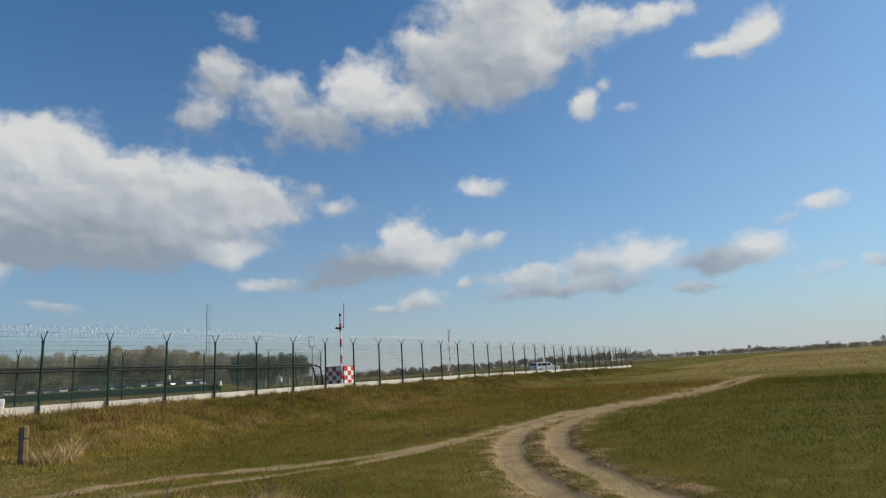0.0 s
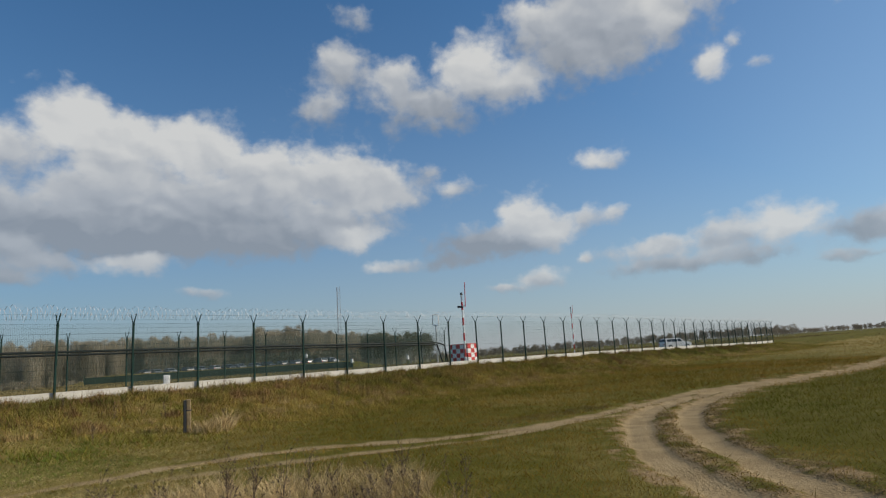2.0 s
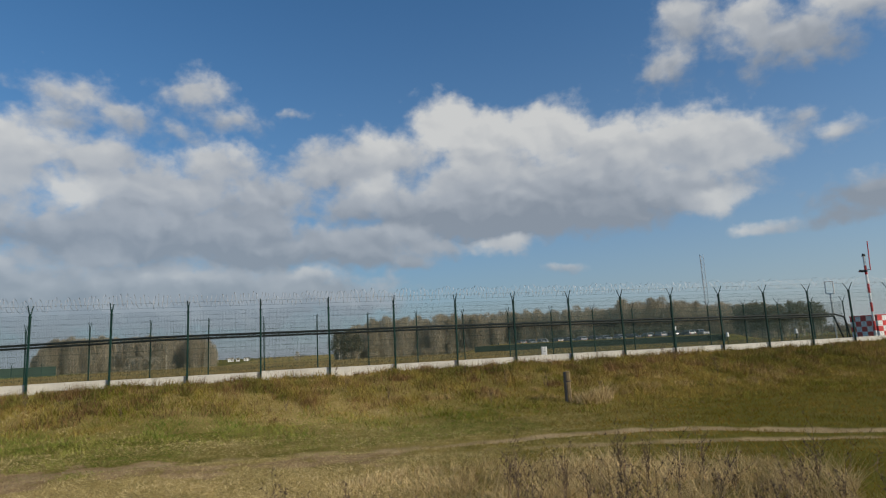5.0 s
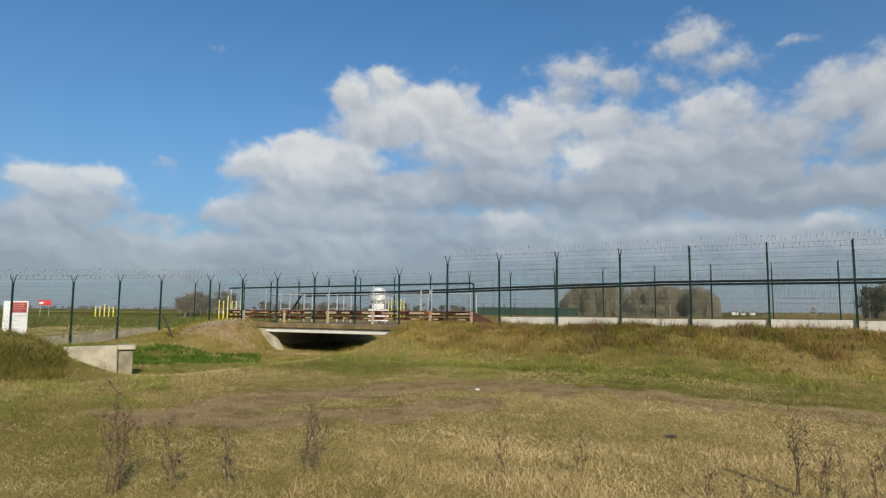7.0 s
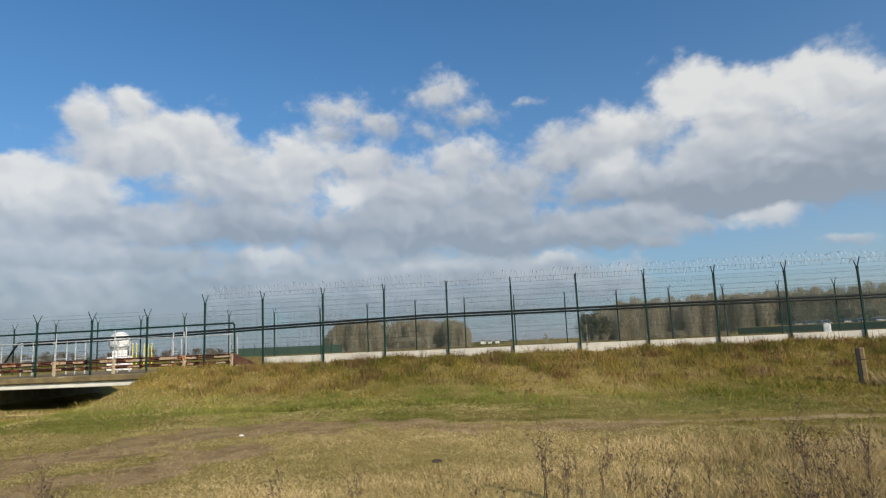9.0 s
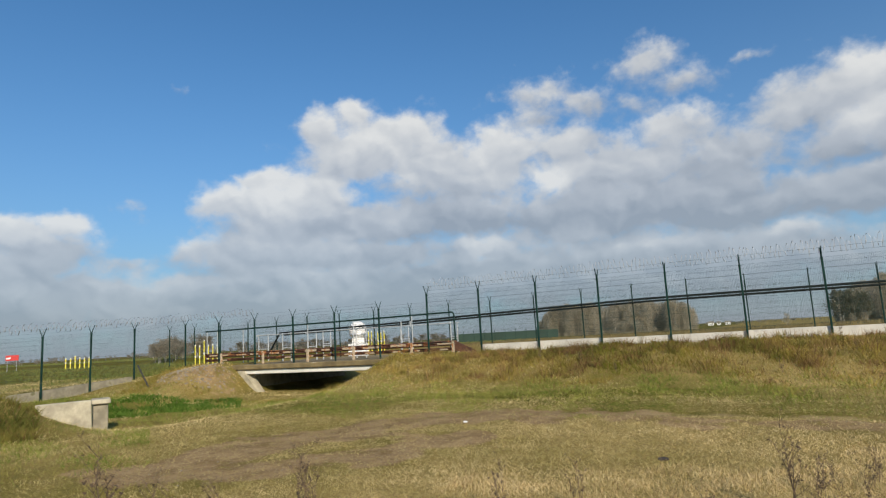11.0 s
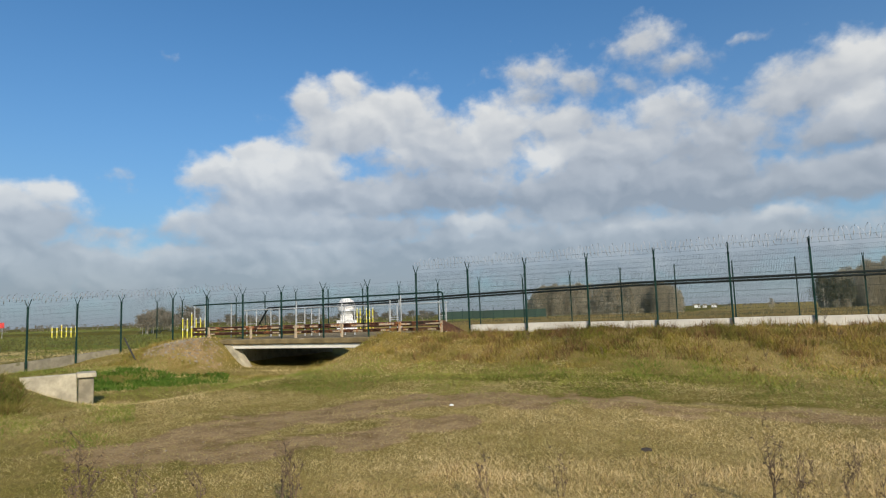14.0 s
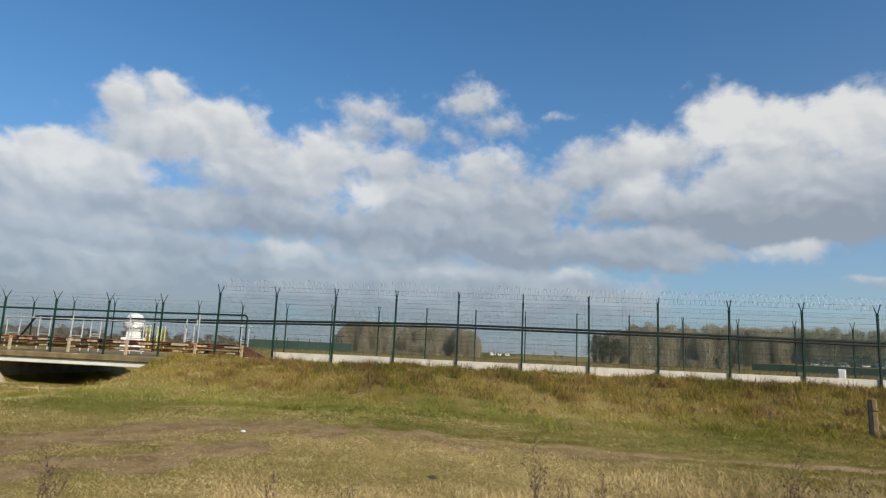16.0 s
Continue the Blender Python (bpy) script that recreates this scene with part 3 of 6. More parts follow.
def build_ground():
    az = np.radians(np.concatenate([np.arange(-45, 135, 0.3), np.arange(135, 315, 4.0)]))
    rad = np.concatenate([np.linspace(0.4, 5.0, 14)[:-1], np.arange(5.0, 40.0, 0.16), np.geomspace(40.0, 4600.0, 90)])
    A, R = np.meshgrid(az, rad)
    x, y = -np.sin(A) * R, np.cos(A) * R
    z = land(x, y)
    na, nr = len(az), len(rad)
    verts = np.stack([x.ravel(), y.ravel(), z.ravel()], 1)
    i, j = np.meshgrid(np.arange(nr - 1), np.arange(na), indexing="ij")
    j2 = (j + 1) % na
    faces = np.stack([i * na + j, (i + 1) * na + j, (i + 1) * na + j2, i * na + j2], -1).reshape(-1, 4)[:, ::-1]
    centre = np.array([[0, 0, float(land(0.0, 0.0))]])
    ob = raw_mesh("ground", np.concatenate([verts, centre]), faces, ground_material(), True)
    fan = bmesh.new()
    fan.from_mesh(ob.data)
    fan.verts.ensure_lookup_table()
    c = fan.verts[len(verts)]
    for q in range(na):
        fan.faces.new((c, fan.verts[q], fan.verts[(q + 1) % na])).smooth = True
    bmesh.ops.recalc_face_normals(fan, faces=fan.faces[-na:])
    fan.to_mesh(ob.data)
    fan.free()
    x, y = np.append(x.ravel(), 0), np.append(y.ravel(), 0)
    s, dd, r = x * U[0] + y * U[1], x * N[0] + y * N[1], np.hypot(x, y)
    dry = 0.50 + 0.25 * waves(x, y, 12.0, 21)
    dry = dry - 0.75 * green_side(x, y)
    # straw colour fades toward the sun's side, shade put into the ground colour
    dry = dry - 0.50 * (1 - ss(np.degrees(np.arctan2(-x, y)), 15, 45))
    dry = dry - 0.05 * ((r > 55) & (dd < 20)) - 0.6 * (s < -28)   # greener airfield
    dry = dry + 0.50 * ss(r + 8 * waves(x, y, 14.0, 25), 36, 72) * (dd < 20)
    dry = np.where((dd > 13) & (dd < 17.5) & (s < 6), dry - 0.3, dry)            # green strip below the bank
    for name, values in (("dry", dry), ("track", track_mask(x, y)), ("bare", bare_mask(x, y))):
        ob.data.attributes.new(name, "FLOAT", "POINT").data.foreach_set("value", np.asarray(values, dtype=np.float32))
    tagged(ob, "rough autumn meadow with worn grass, sandy ruts and a weedy bank", "ground", kind="structure")
    return ob


build_ground()
# ---- small builders ----
def part(name, bm, mat, parent=None, label=""):
    me = bpy.data.meshes.new(name)
    bmesh.ops.recalc_face_normals(bm, faces=bm.faces)
    bm.to_mesh(me)
    bm.free()
    me.materials.append(mat)
    ob = new(name, me)
    ob.parent = parent
    if label:
        tagged(ob, label)
    return ob


def thing(name, label, category, at=(0, 0, 0), turn=0.0, group="", kind=""):
    ob = new(name)
    ob.empty_display_size = 0.1
    ob.matrix_basis = pose(*at, 0, 0, turn)
    return tagged(ob, label, category, group, kind)


def box(bm, lo, hi, bevel=0.0, m=None):
    """A block from corner to corner, its edges rounded by bevel."""
    size = [h - l for l, h in zip(lo, hi)]
    mid = [(h + l) / 2 for l, h in zip(lo, hi)]
    made = bmesh.ops.create_cube(bm, size=1.0, matrix=(m or Matrix()) @ Matrix.Translation(mid) @ Matrix.Diagonal((*size, 1)))
    if bevel:
        edges = {e for v in made["verts"] for e in v.link_edges}
        bmesh.ops.bevel(bm, geom=list(edges), offset=bevel, segments=1, affect="EDGES", profile=0.5)
    return bm


def tube(bm, a, b, r0, r1=None, sides=8, caps=True):
    """A round bar from a to b."""
    a, b = Vector(a), Vector(b)
    way = b - a
    m = Matrix.Translation((a + b) / 2) @ way.to_track_quat("Z", "Y").to_matrix().to_4x4()
    bmesh.ops.create_cone(bm, cap_ends=caps, segments=sides, radius1=r0, radius2=r0 if r1 is None else r1, depth=way.length, matrix=m)
    return bm


def bent_tube(bm, pts, r, sides=8):
    for a, b in zip(pts[:-1], pts[1:]):
        tube(bm, a, b, r, sides=sides)
        bmesh.ops.create_uvsphere(bm, u_segments=sides, v_segments=5, radius=r, matrix=Matrix.Translation(b))
    return bm


# ---- fences ----
def fence_post_mesh(height, half=0.034, arm=0.42):
    """A square tube with a two-armed top, standing at the origin; the arms spread along y."""
    bm = bmesh.new()
    box(bm, (-half, -half, -0.3), (half, half, height - arm * 0.82), 0.006)
    z = height - arm * 0.82
    for side in (-1, 1):
        tube(bm, (0, 0, z - 0.05), (0, side * arm * 0.60, height), half * 0.72, half * 0.5, sides=4)
    box(bm, (-half * 1.3, -half * 1.3, z - 0.06), (half * 1.3, half * 1.3, z - 0.02), 0.004)
    me = bpy.data.meshes.new("post")
    bm.to_mesh(me)
    bm.free()
    me.materials.append(GREEN_PAINT)
    return me


POST_TALL, POST_SHORT, POST_BACK = fence_post_mesh(2.95), fence_post_mesh(2.56), fence_post_mesh(2.6, 0.028, 0.38)
TURN = math.degrees(TH) + 90.0


def post_at(me, at, parent, turn=TURN):
    ob = new("post", me)
    ob.parent = parent
    lean = random.uniform(-0.4, 0.4)
    ob.matrix_basis = pose(at[0], at[1], at[2], lean, random.uniform(-0.4, 0.4), turn)
    return ob


def wires(name, line, heights, r, mat, parent, sides=3):
    """Thin strands through points given as (x, y, ground height, post height)."""
    V, F = [], []
    for h in heights:
        pts = [Vector((p[0], p[1], p[2] + (h if h >= 0 else p[3] + h))) for p in line]
        start = len(V)
        for p in pts:
            for q in range(sides):
                a = q * 6.2832 / sides + 0.5
                V.append((p.x - N[0] * 0 + math.cos(a) * r * N[0], p.y + math.cos(a) * r * N[1], p.z + math.sin(a) * r))
        for i in range(len(pts) - 1):
            for q in range(sides):
                q2 = (q + 1) % sides
                F.append((start + i * sides + q, start + i * sides + q2, start + (i + 1) * sides + q2, start + (i + 1) * sides + q))
    ob = raw_mesh(name, np.array(V), np.array(F), mat)
    ob.parent = parent
    return ob


def upright_wires(line, low, high, step, r, parent):
    """Close-set vertical wires of welded mesh panels, three-sided, between points (x, y, ground height, ...)."""
    V, F = [], []
    for a, b in zip(line[:-1], line[1:]):
        span = math.hypot(b[0] - a[0], b[1] - a[1])
        n = max(1, round(span / step))
        dx, dy = (b[0] - a[0]) / span, (b[1] - a[1]) / span
        for k in range(n):
            q = (k + 0.5) / n
            x, y, z = (a[i] + (b[i] - a[i]) * q for i in range(3))
            start = len(V)
            for zz in (z + low, z + high):
                V += [(x - dx * r, y - dy * r, zz), (x + dx * r, y + dy * r, zz), (x - dy * r, y + dx * r, zz)]
            F += [(start + i, start + (i + 1) % 3, start + 3 + (i + 1) % 3, start + 3 + i) for i in range(3)]
    ob = raw_mesh("mesh_panel", np.array(V), np.array(F), WIRE)
    ob.parent = parent
    return tagged(ob, kind="stuff")


def razor_coil(line, radius, pitch, parent, seed, mat):
    """A coil of flat barbed tape wound along the post tops, uneven loop by loop."""
    rnd = random.Random(seed)
    pts = [Vector((p[0], p[1], p[2] + p[3] + 0.02)) for p in line]
    V, F = [], []
    steps = 15
    for a, b in zip(pts[:-1], pts[1:]):
        along = (b - a)
        n = max(1, round(along.length / pitch))
        d = along.normalized()
        side = Vector((-d.y, d.x, 0))
        for k in range(n):
            r = radius * rnd.uniform(0.65, 1.2)
            dz, tilt = rnd.uniform(-0.06, 0.06), rnd.uniform(-0.25, 0.25)
            base = len(V)
            for j in range(steps + 1):
                ang = j / steps * 6.2832
                p = a + along * ((k + j / steps) / n) + side * (math.cos(ang) * r) + Vector((0, 0, math.sin(ang) * r * 0.9 + dz)) + d * (math.sin(ang) * tilt * r)
                w = (0.0035 if j % 3 else 0.009) * (2.2 if mat is SHINY else 1.0)
                V.append(tuple(p - d * w))
                V.append(tuple(p + d * w))
            for j in range(steps):
                q = base + j * 2
                F.append((q, q + 1, q + 3, q + 2))
    ob = raw_mesh("razor_wire", np.array(V), np.array(F), mat)
    ob.parent = parent
    tagged(ob, "loose coil of shiny razor tape")
    return ob


def front_fence():
    fence = thing("perimeter_fence", "tall dark green perimeter fence with Y-topped posts and razor wire", "fence")
    line = []
    for k in range(-16, 34):
        s = (k + OFF) * SP
        if s > 92.5:
            break
        p = place(s, FD)
        tall = k >= -10
        base = float(fence_base(s)) - (0.0 if tall else 0.02)
        h = 2.95 if tall else 2.10 + 0.1 * max(0, k + 16) * 0.9
        line.append((p.x, p.y, base, 2.95 if tall else 2.56, k))
        if tall:
            post_at(POST_TALL, (p.x, p.y, base), fence)
        else:
            line[-1] = (p.x, p.y, base - 0.05, 2.56, k)
            post_at(POST_SHORT, (p.x, p.y, base - 0.05), fence)
    left = [place(-28.0, FD - 2.5 * i) for i in (1.25, 2.16, 3.04, 4.03, 5.0, 6.0, 7.0)]
    bases = [0.42, 0.29, 0.15, 0.03, 0.0, 0.0, 0.0]
    leftline = []
    for p, b in zip(left, bases):
        post_at(POST_TALL, (p.x, p.y, b), fence, TURN + 90)
        leftline.append((p.x, p.y, b, 2.95))
    corner = [(p[0], p[1], p[2], p[3]) for p in line[:1]]
    main = [p[:4] for p in line]
    tall = [p[:4] for p in line if p[4] >= -10]
    short = [p[:4] for p in line if p[4] <= -10]
    heights = [0.45 + 0.2 * i for i in range(11)]
    wires("mesh_wire", tall, heights + [2.6, 2.75, 2.92], 0.0034, WIRE, fence)
    wires("mesh_wire", short[:-1], [0.75 + 0.2 * i for i in range(7)] + [2.3, 2.45], 0.0030, WIRE, fence)
    wires("mesh_wire", corner + leftline, [0.45 + 0.2 * i for i in range(11)] + [2.6, 2.75, 2.92], 0.0030, WIRE, fence)
    upright_wires(tall, 0.32, 2.58, 0.05, 0.0024, fence)
    upright_wires(short, 0.55, 2.20, 0.05, 0.0018, fence)
    upright_wires(corner + leftline, 0.30, 2.58, 0.05, 0.0020, fence)
    razor_coil(tall, 0.25, 0.15, fence, 4, RAZOR)
    razor_coil(leftline[::-1] + [p[:4] for p in line[:3]], 0.22, 0.24, fence, 5, SHINY)
    # the fence turns away at its far end
    endp = line[-1]
    back = []
    for i in range(1, 6):
        p = place((line[-1][4] + OFF) * SP, FD + 2.5 * i)
        post_at(POST_TALL, (p.x, p.y, endp[2]), fence, TURN + 90)
        back.append((p.x, p.y, endp[2], 2.95))
    wires("mesh_wire", [endp[:4]] + back, heights, 0.0034, WIRE, fence)
    upright_wires([endp[:4]] + back, 0.1, 2.58, 0.05, 0.0024, fence)
    return line, leftline


FRONT, LEFT = front_fence()


def plinth():
    """Pale concrete footing wall, one slab between every two posts."""
    wall = thing("wall_plinth", "low pale concrete footing wall under the fence", "wall", kind="structure")
    shared = None
    for a, b in zip(FRONT[:-1], FRONT[1:]):
        if a[4] < -9:
            continue
        if shared is None:
            bm = bmesh.new()
            box(bm, (0.012, -0.09, -0.45), (SP - 0.012, 0.09, 0.31), 0.012)
            ob = part("slab", bm, CONCRETE, wall)
            shared = ob.data
        else:
            ob = new("slab", shared)
            ob.parent = wall
        q = place((a[4] + OFF) * SP, FD + 0.15)
        drop = math.degrees(math.atan2(b[2] - a[2], SP))
        ob.matrix_basis = pose(q.x, q.y, a[2] + random.uniform(-0.01, 0.015), 0, -drop, math.degrees(TH) + 90)
    low = [(FRONT[0][0], FRONT[0][1], 0.6)] + [(p[0], p[1], p[2]) for p in LEFT]
    for a, b in zip(low[1:-1], low[2:]):
        bm = bmesh.new()
        va, vb = Vector(a), Vector(b)
        length = (vb - va).to_2d().length
        box(bm, (0.02, -0.09, -0.5), (length - 0.02, 0.09, 0.28), 0.012)
        ob = part("slab", bm, OLD_CONCRETE, wall)
        out = Vector((-U[0], -U[1])) * 0.15
        ob.matrix_basis = pose(a[0] + out.x, a[1] + out.y, a[2], 0, -math.degrees(math.atan2(vb.z - va.z, length)), math.degrees(math.atan2(vb.y - va.y, vb.x - va.x)))


plinth()


def back_fence():
    fence = thing("inner_fence", "second dark green mesh fence carrying black pipes", "fence")
    line = []
    for i in range(-15, 17):
        s = i * SP - 0.53
        if s > 35.0:
            break
        p = place(s, 31.2)
        b = float(land(p.x, p.y)) if -24 > s or s > -15 else 1.0
        post_at(POST_BACK, (p.x, p.y, max(b, 0.9) + 0.22), fence)
        line.append((p.x, p.y, max(b, 0.9) + 0.22, 2.6, 0, s))
    wires("mesh_wire", line, [0.2 + 0.2 * i for i in range(10)] + [2.35, 2.55], 0.0034, WIRE, fence)
    upright_wires([p for p in line if p[5] < 12.5], 0.1, 2.25, 0.05, 0.0022, fence)
    upright_wires([p for p in line if 11.0 < p[5] < 35.0], 0.0, 2.25, 0.036, 0.0046, fence)
    bm = bmesh.new()
    pts = [place(-28.7, 31.0, 1.1), place(-27.6, 31.0, 2.62), place(-20, 31.0, 2.70), place(-13, 31.0, 2.86), place(-5, 31.0, 3.02), place(8, 31.0, 2.98), place(20, 31.0, 2.88), place(33.4, 31.0, 2.70), place(34.2, 31.0, 2.5), place(34.5, 31.0, 1.0)]
    bent_tube(bm, pts, 0.055)
    part("pipe", bm, BLACK, fence, "long black pipe")
    bm = bmesh.new()
    pts = [place(-27.2, 31.0, 2.48)] + [p + Vector((0, 0, -0.13)) for p in pts[2:-2]] + [place(34.0, 31.0, 1.0)]
    bent_tube(bm, pts, 0.05)
    part("pipe", bm, BLACK, fence, "long black pipe")


back_fence()
# ---- bridge over the ditch ----
FT = math.degrees(TH) + 90.0            # turn by which local x runs along the fence and y away from the road


def build_bridge():
    b = thing("bridge", "small concrete slab bridge with a pale edge beam over a ditch", "bridge", place(0, 0), FT)
    bm = bmesh.new()
    box(bm, (-25.2, 23.4, 0.70), (-13.2, 31.6, 0.94), 0.03)
    part("deck", bm, MOSSY, b, "weathered mossy concrete deck slab")
    bm = bmesh.new()
    box(bm, (-24.0, 23.52, 0.48), (-14.6, 23.9, 0.696), 0.02)
    part("edge_beam", bm, WHITE_BEAM, b, "pale painted edge beam")
    for lo, hi in ((-23.7, -22.9), (-15.6, -14.7)):
        bm = bmesh.new()
        box(bm, (lo, 23.95, -0.9), (hi, 31.4, 0.69), 0.02)
        part("abutment", bm, OLD_CONCRETE, b)
    # sloping wing wall at the ditch's far side
    bm = bmesh.new()
    profile = [(-25.0, 0.66), (-23.3, 0.66), (-22.2, -0.55), (-23.1, -0.7), (-23.9, 0.0)]
    rows = [[bm.verts.new((x, y, z)) for x, z in profile] for y in (23.46, 23.94)]
    bm.faces.new(rows[0])
    bm.faces.new(rows[1][::-1])
    for i in range(len(profile)):
        j = (i + 1) % len(profile)
        bm.faces.new((rows[0][i], rows[1][i], rows[1][j], rows[0][j]))
    part("wing_wall", bm, LIME_WALL, b)
    bm = bmesh.new()
    box(bm, (-25.15, 23.30, 0.72), (-24.35, 23.395, 0.90), 0.03)
    part("kerb_block", bm, WHITE_BEAM, b, "chipped pale kerb block")
    bm = bmesh.new()
    box(bm, (-15.5, 23.40, 0.30), (-14.5, 23.94, 0.475), 0.02)
    box(bm, (-15.1, 23.40, 0.50), (-13.9, 23.50, 0.69), 0.02)
    part("bearing_block", bm, WHITE_BEAM, b)


build_bridge()


def guard_rail():
    """Rusty crash rail with flaking pale paint on short posts."""
    g = thing("guard_rail", "rusty steel guard rail with flaking white patches", "guard rail", place(0, 0), FT)
    rnd = random.Random(8)
    for z0, z1 in ((1.36, 1.58), (1.14, 1.29)):
        bm = bmesh.new()
        # corrugated beam
        n = 7
        prof = [(24.70 + 0.035 * math.cos(i * math.pi), z0 + (z1 - z0) * i / (n - 1)) for i in range(n)]
        front = [[bm.verts.new((x, y, z)) for y, z in prof] for x in (-27.3, -12.1)]
        back = [[bm.verts.new((x, y + 0.03, z)) for y, z in prof] for x in (-27.3, -12.1)]
        for i in range(n - 1):
            bm.faces.new((front[0][i], front[1][i], front[1][i + 1], front[0][i + 1]))
            bm.faces.new((back[0][i + 1], back[1][i + 1], back[1][i], back[0][i]))
        for i in (0, n - 1):
            bm.faces.new((front[0][i], back[0][i], back[1][i], front[1][i]))
        part("rail", bm, RUST, g, "rusty corrugated rail")
    x = -26.9
    while x < -12.8:
        w = rnd.uniform(0.45, 0.95)
        z = 1.40 + rnd.uniform(0, 0.03)
        bm = bmesh.new()
        box(bm, (x, 24.640, z), (x + w, 24.662, z + rnd.uniform(0.06, 0.11)), 0.004)
        if rnd.random() < 0.7:
            box(bm, (x + 0.1, 24.640, 1.17), (x + w * 0.7, 24.662, 1.24), 0.004)
        part("paint_patch", bm, FADED_WHITE, g, "flaking white paint patch")
        x += w + rnd.uniform(0.25, 0.8)
    for x in (-26.0, -23.06, -20.16, -17.41, -14.24, -12.15):
        bm = bmesh.new()
        box(bm, (x - 0.06, 24.56, 0.86), (x + 0.06, 24.64, 1.56), 0.01)
        box(bm, (x - 0.09, 24.54, 0.86), (x + 0.09, 24.66, 0.93), 0.006)
        part("rail_post", bm, FADED_WHITE, g, "pale rail post")
    bm = bmesh.new()
    v = [bm.verts.new(p) for p in ((-12.1, 24.70, 1.58), (-12.1, 24.70, 1.12), (-10.95, 24.70, 0.95), (-10.95, 24.70, 1.02), (-12.1, 24.76, 1.58), (-12.1, 24.76, 1.12), (-10.95, 24.76, 0.95), (-10.95, 24.76, 1.02))]
    for f in ((0, 1, 2, 3), (7, 6, 5, 4), (0, 3, 7, 4), (1, 5, 6, 2), (3, 2, 6, 7), (0, 4, 5, 1)):
        bm.faces.new([v[i] for i in f])
    part("rail_end", bm, RUST, g, "rusty ramped rail end")


guard_rail()


def pipe_rack():
    """High dark pipe on steel legs along the bridge, with galvanised trestles behind."""
    r = thing("pipe_rack", "dark high pipe on slim legs crossing the bridge", "pipe rack", place(0, 0), FT)
    bm = bmesh.new()
    bent_tube(bm, [(-27.8, 25.2, 2.80), (-19.0, 25.2, 2.81), (-12.4, 25.2, 2.84), (-12.32, 25.2, 2.77), (-12.3, 25.2, 0.95)], 0.040)
    part("pipe", bm, GREEN_PAINT, r, "dark green pipe")
    for x in (-27.7, -26.9, -25.0, -20.6, -17.8, -14.5):
        bm = bmesh.new()
        tube(bm, (x, 25.2, 0.92), (x, 25.2, 2.80), 0.026)
        box(bm, (x - 0.08, 25.12, 0.91), (x + 0.08, 25.28, 0.94), 0.004)
        part("leg", bm, GALV, r)


pipe_rack()


def trestle(x0, x1, top, dd):
    t = thing("trestle", "galvanised steel tube trestle standing on the bridge", "trestle", place(x0, dd, 0.94), FT, "trestles on the bridge")
    w = x1 - x0
    for x in (0.0, w):
        bm = bmesh.new()
        tube(bm, (x, 0, 0), (x, 0, top - 0.94), 0.030)
        part("upright", bm, GALV, t)
    for z in (0.72, 0.82) if w < 0.55 else (0.72,):
        bm = bmesh.new()
        tube(bm, (0, 0, z), (w, 0, z), 0.022)
        part("crossbar", bm, GALV, t)


for x0, x1, top, dd in ((-25.6, -24.9, 2.47, 27.0), (-23.85, -23.25, 2.50, 27.0), (-22.1, -21.5, 2.45, 27.0), (-21.05, -20.55, 2.40, 27.0),
                        (-18.9, -18.3, 2.42, 27.0), (-16.2, -15.75, 2.36, 27.0), (-15.5, -15.0, 2.6, 25.9), (-13.4, -13.05, 2.42, 27.0)):
    trestle(x0, x1, top, dd)


def tube_line():
    t = thing("tube_line", "bright thin galvanised tube along the trestles", "pipe", place(0, 0), FT)
    bm = bmesh.new()
    bent_tube(bm, [(-25.7, 26.9, 2.44), (-20.5, 26.9, 2.44), (-12.9, 26.9, 2.40)], 0.025)
    part("tube", bm, GALV, t)
    for x in (-25.6, -22.1, -18.3, -13.4):
        bm = bmesh.new()
        box(bm, (x - 0.04, 26.86, 2.38), (x + 0.04, 27.0, 2.47), 0.006)
        part("clamp", bm, GALV, t)


tube_line()


# ---- culvert ----
def culvert():
    c = polar(115.1, 21.0)
    turn = 115.1
    base = 0.0
    h = thing("culvert_headwall", "short weathered concrete culvert headwall in the grass", "culvert", (c.x, c.y, base), turn)
    # local x runs to the right as seen from the road, y away from it
    bm = bmesh.new()
    profile = [(-1.02, 0.50), (0.36, 0.52), (0.40, -0.75), (-0.42, -0.75), (-0.55, -0.22), (-0.95, 0.36)]
    rows = [[bm.verts.new((x, y, z)) for x, z in profile] for y in (0.0, 0.28)]
    bm.faces.new(rows[0])
    bm.faces.new(rows[1][::-1])
    for i in range(len(profile)):
        k = (i + 1) % len(profile)
        bm.faces.new((rows[0][i], rows[1][i], rows[1][k], rows[0][k]))
    bmesh.ops.bevel(bm, geom=bm.edges[:], offset=0.02, segments=1, affect="EDGES", profile=0.5)
    part("wall", bm, LIME_WALL, h)
    bm = bmesh.new()
    box(bm, (0.365, 0.06, 0.38), (0.86, 0.95, 0.515), 0.02)
    part("coping", bm, LIME_WALL, h)
    bm = bmesh.new()
    box(bm, (0.41, 0.16, -0.75), (0.80, 1.4, 0.376), 0.02)
    part("wing_wall", bm, OLD_CONCRETE, h)
    bm = bmesh.new()
    bmesh.ops.create_cone(bm, cap_ends=False, segments=18, radius1=0.44, radius2=0.44, depth=1.6, matrix=Matrix.Translation((-0.85, 0.95, -0.36)) @ pose(0, 0, 0, 90, 0, 0))
    made = bmesh.ops.solidify(bm, geom=bm.faces[:], thickness=0.08)
    part("pipe", bm, OLD_CONCRETE, h, "concrete drain pipe mouth")


culvert()


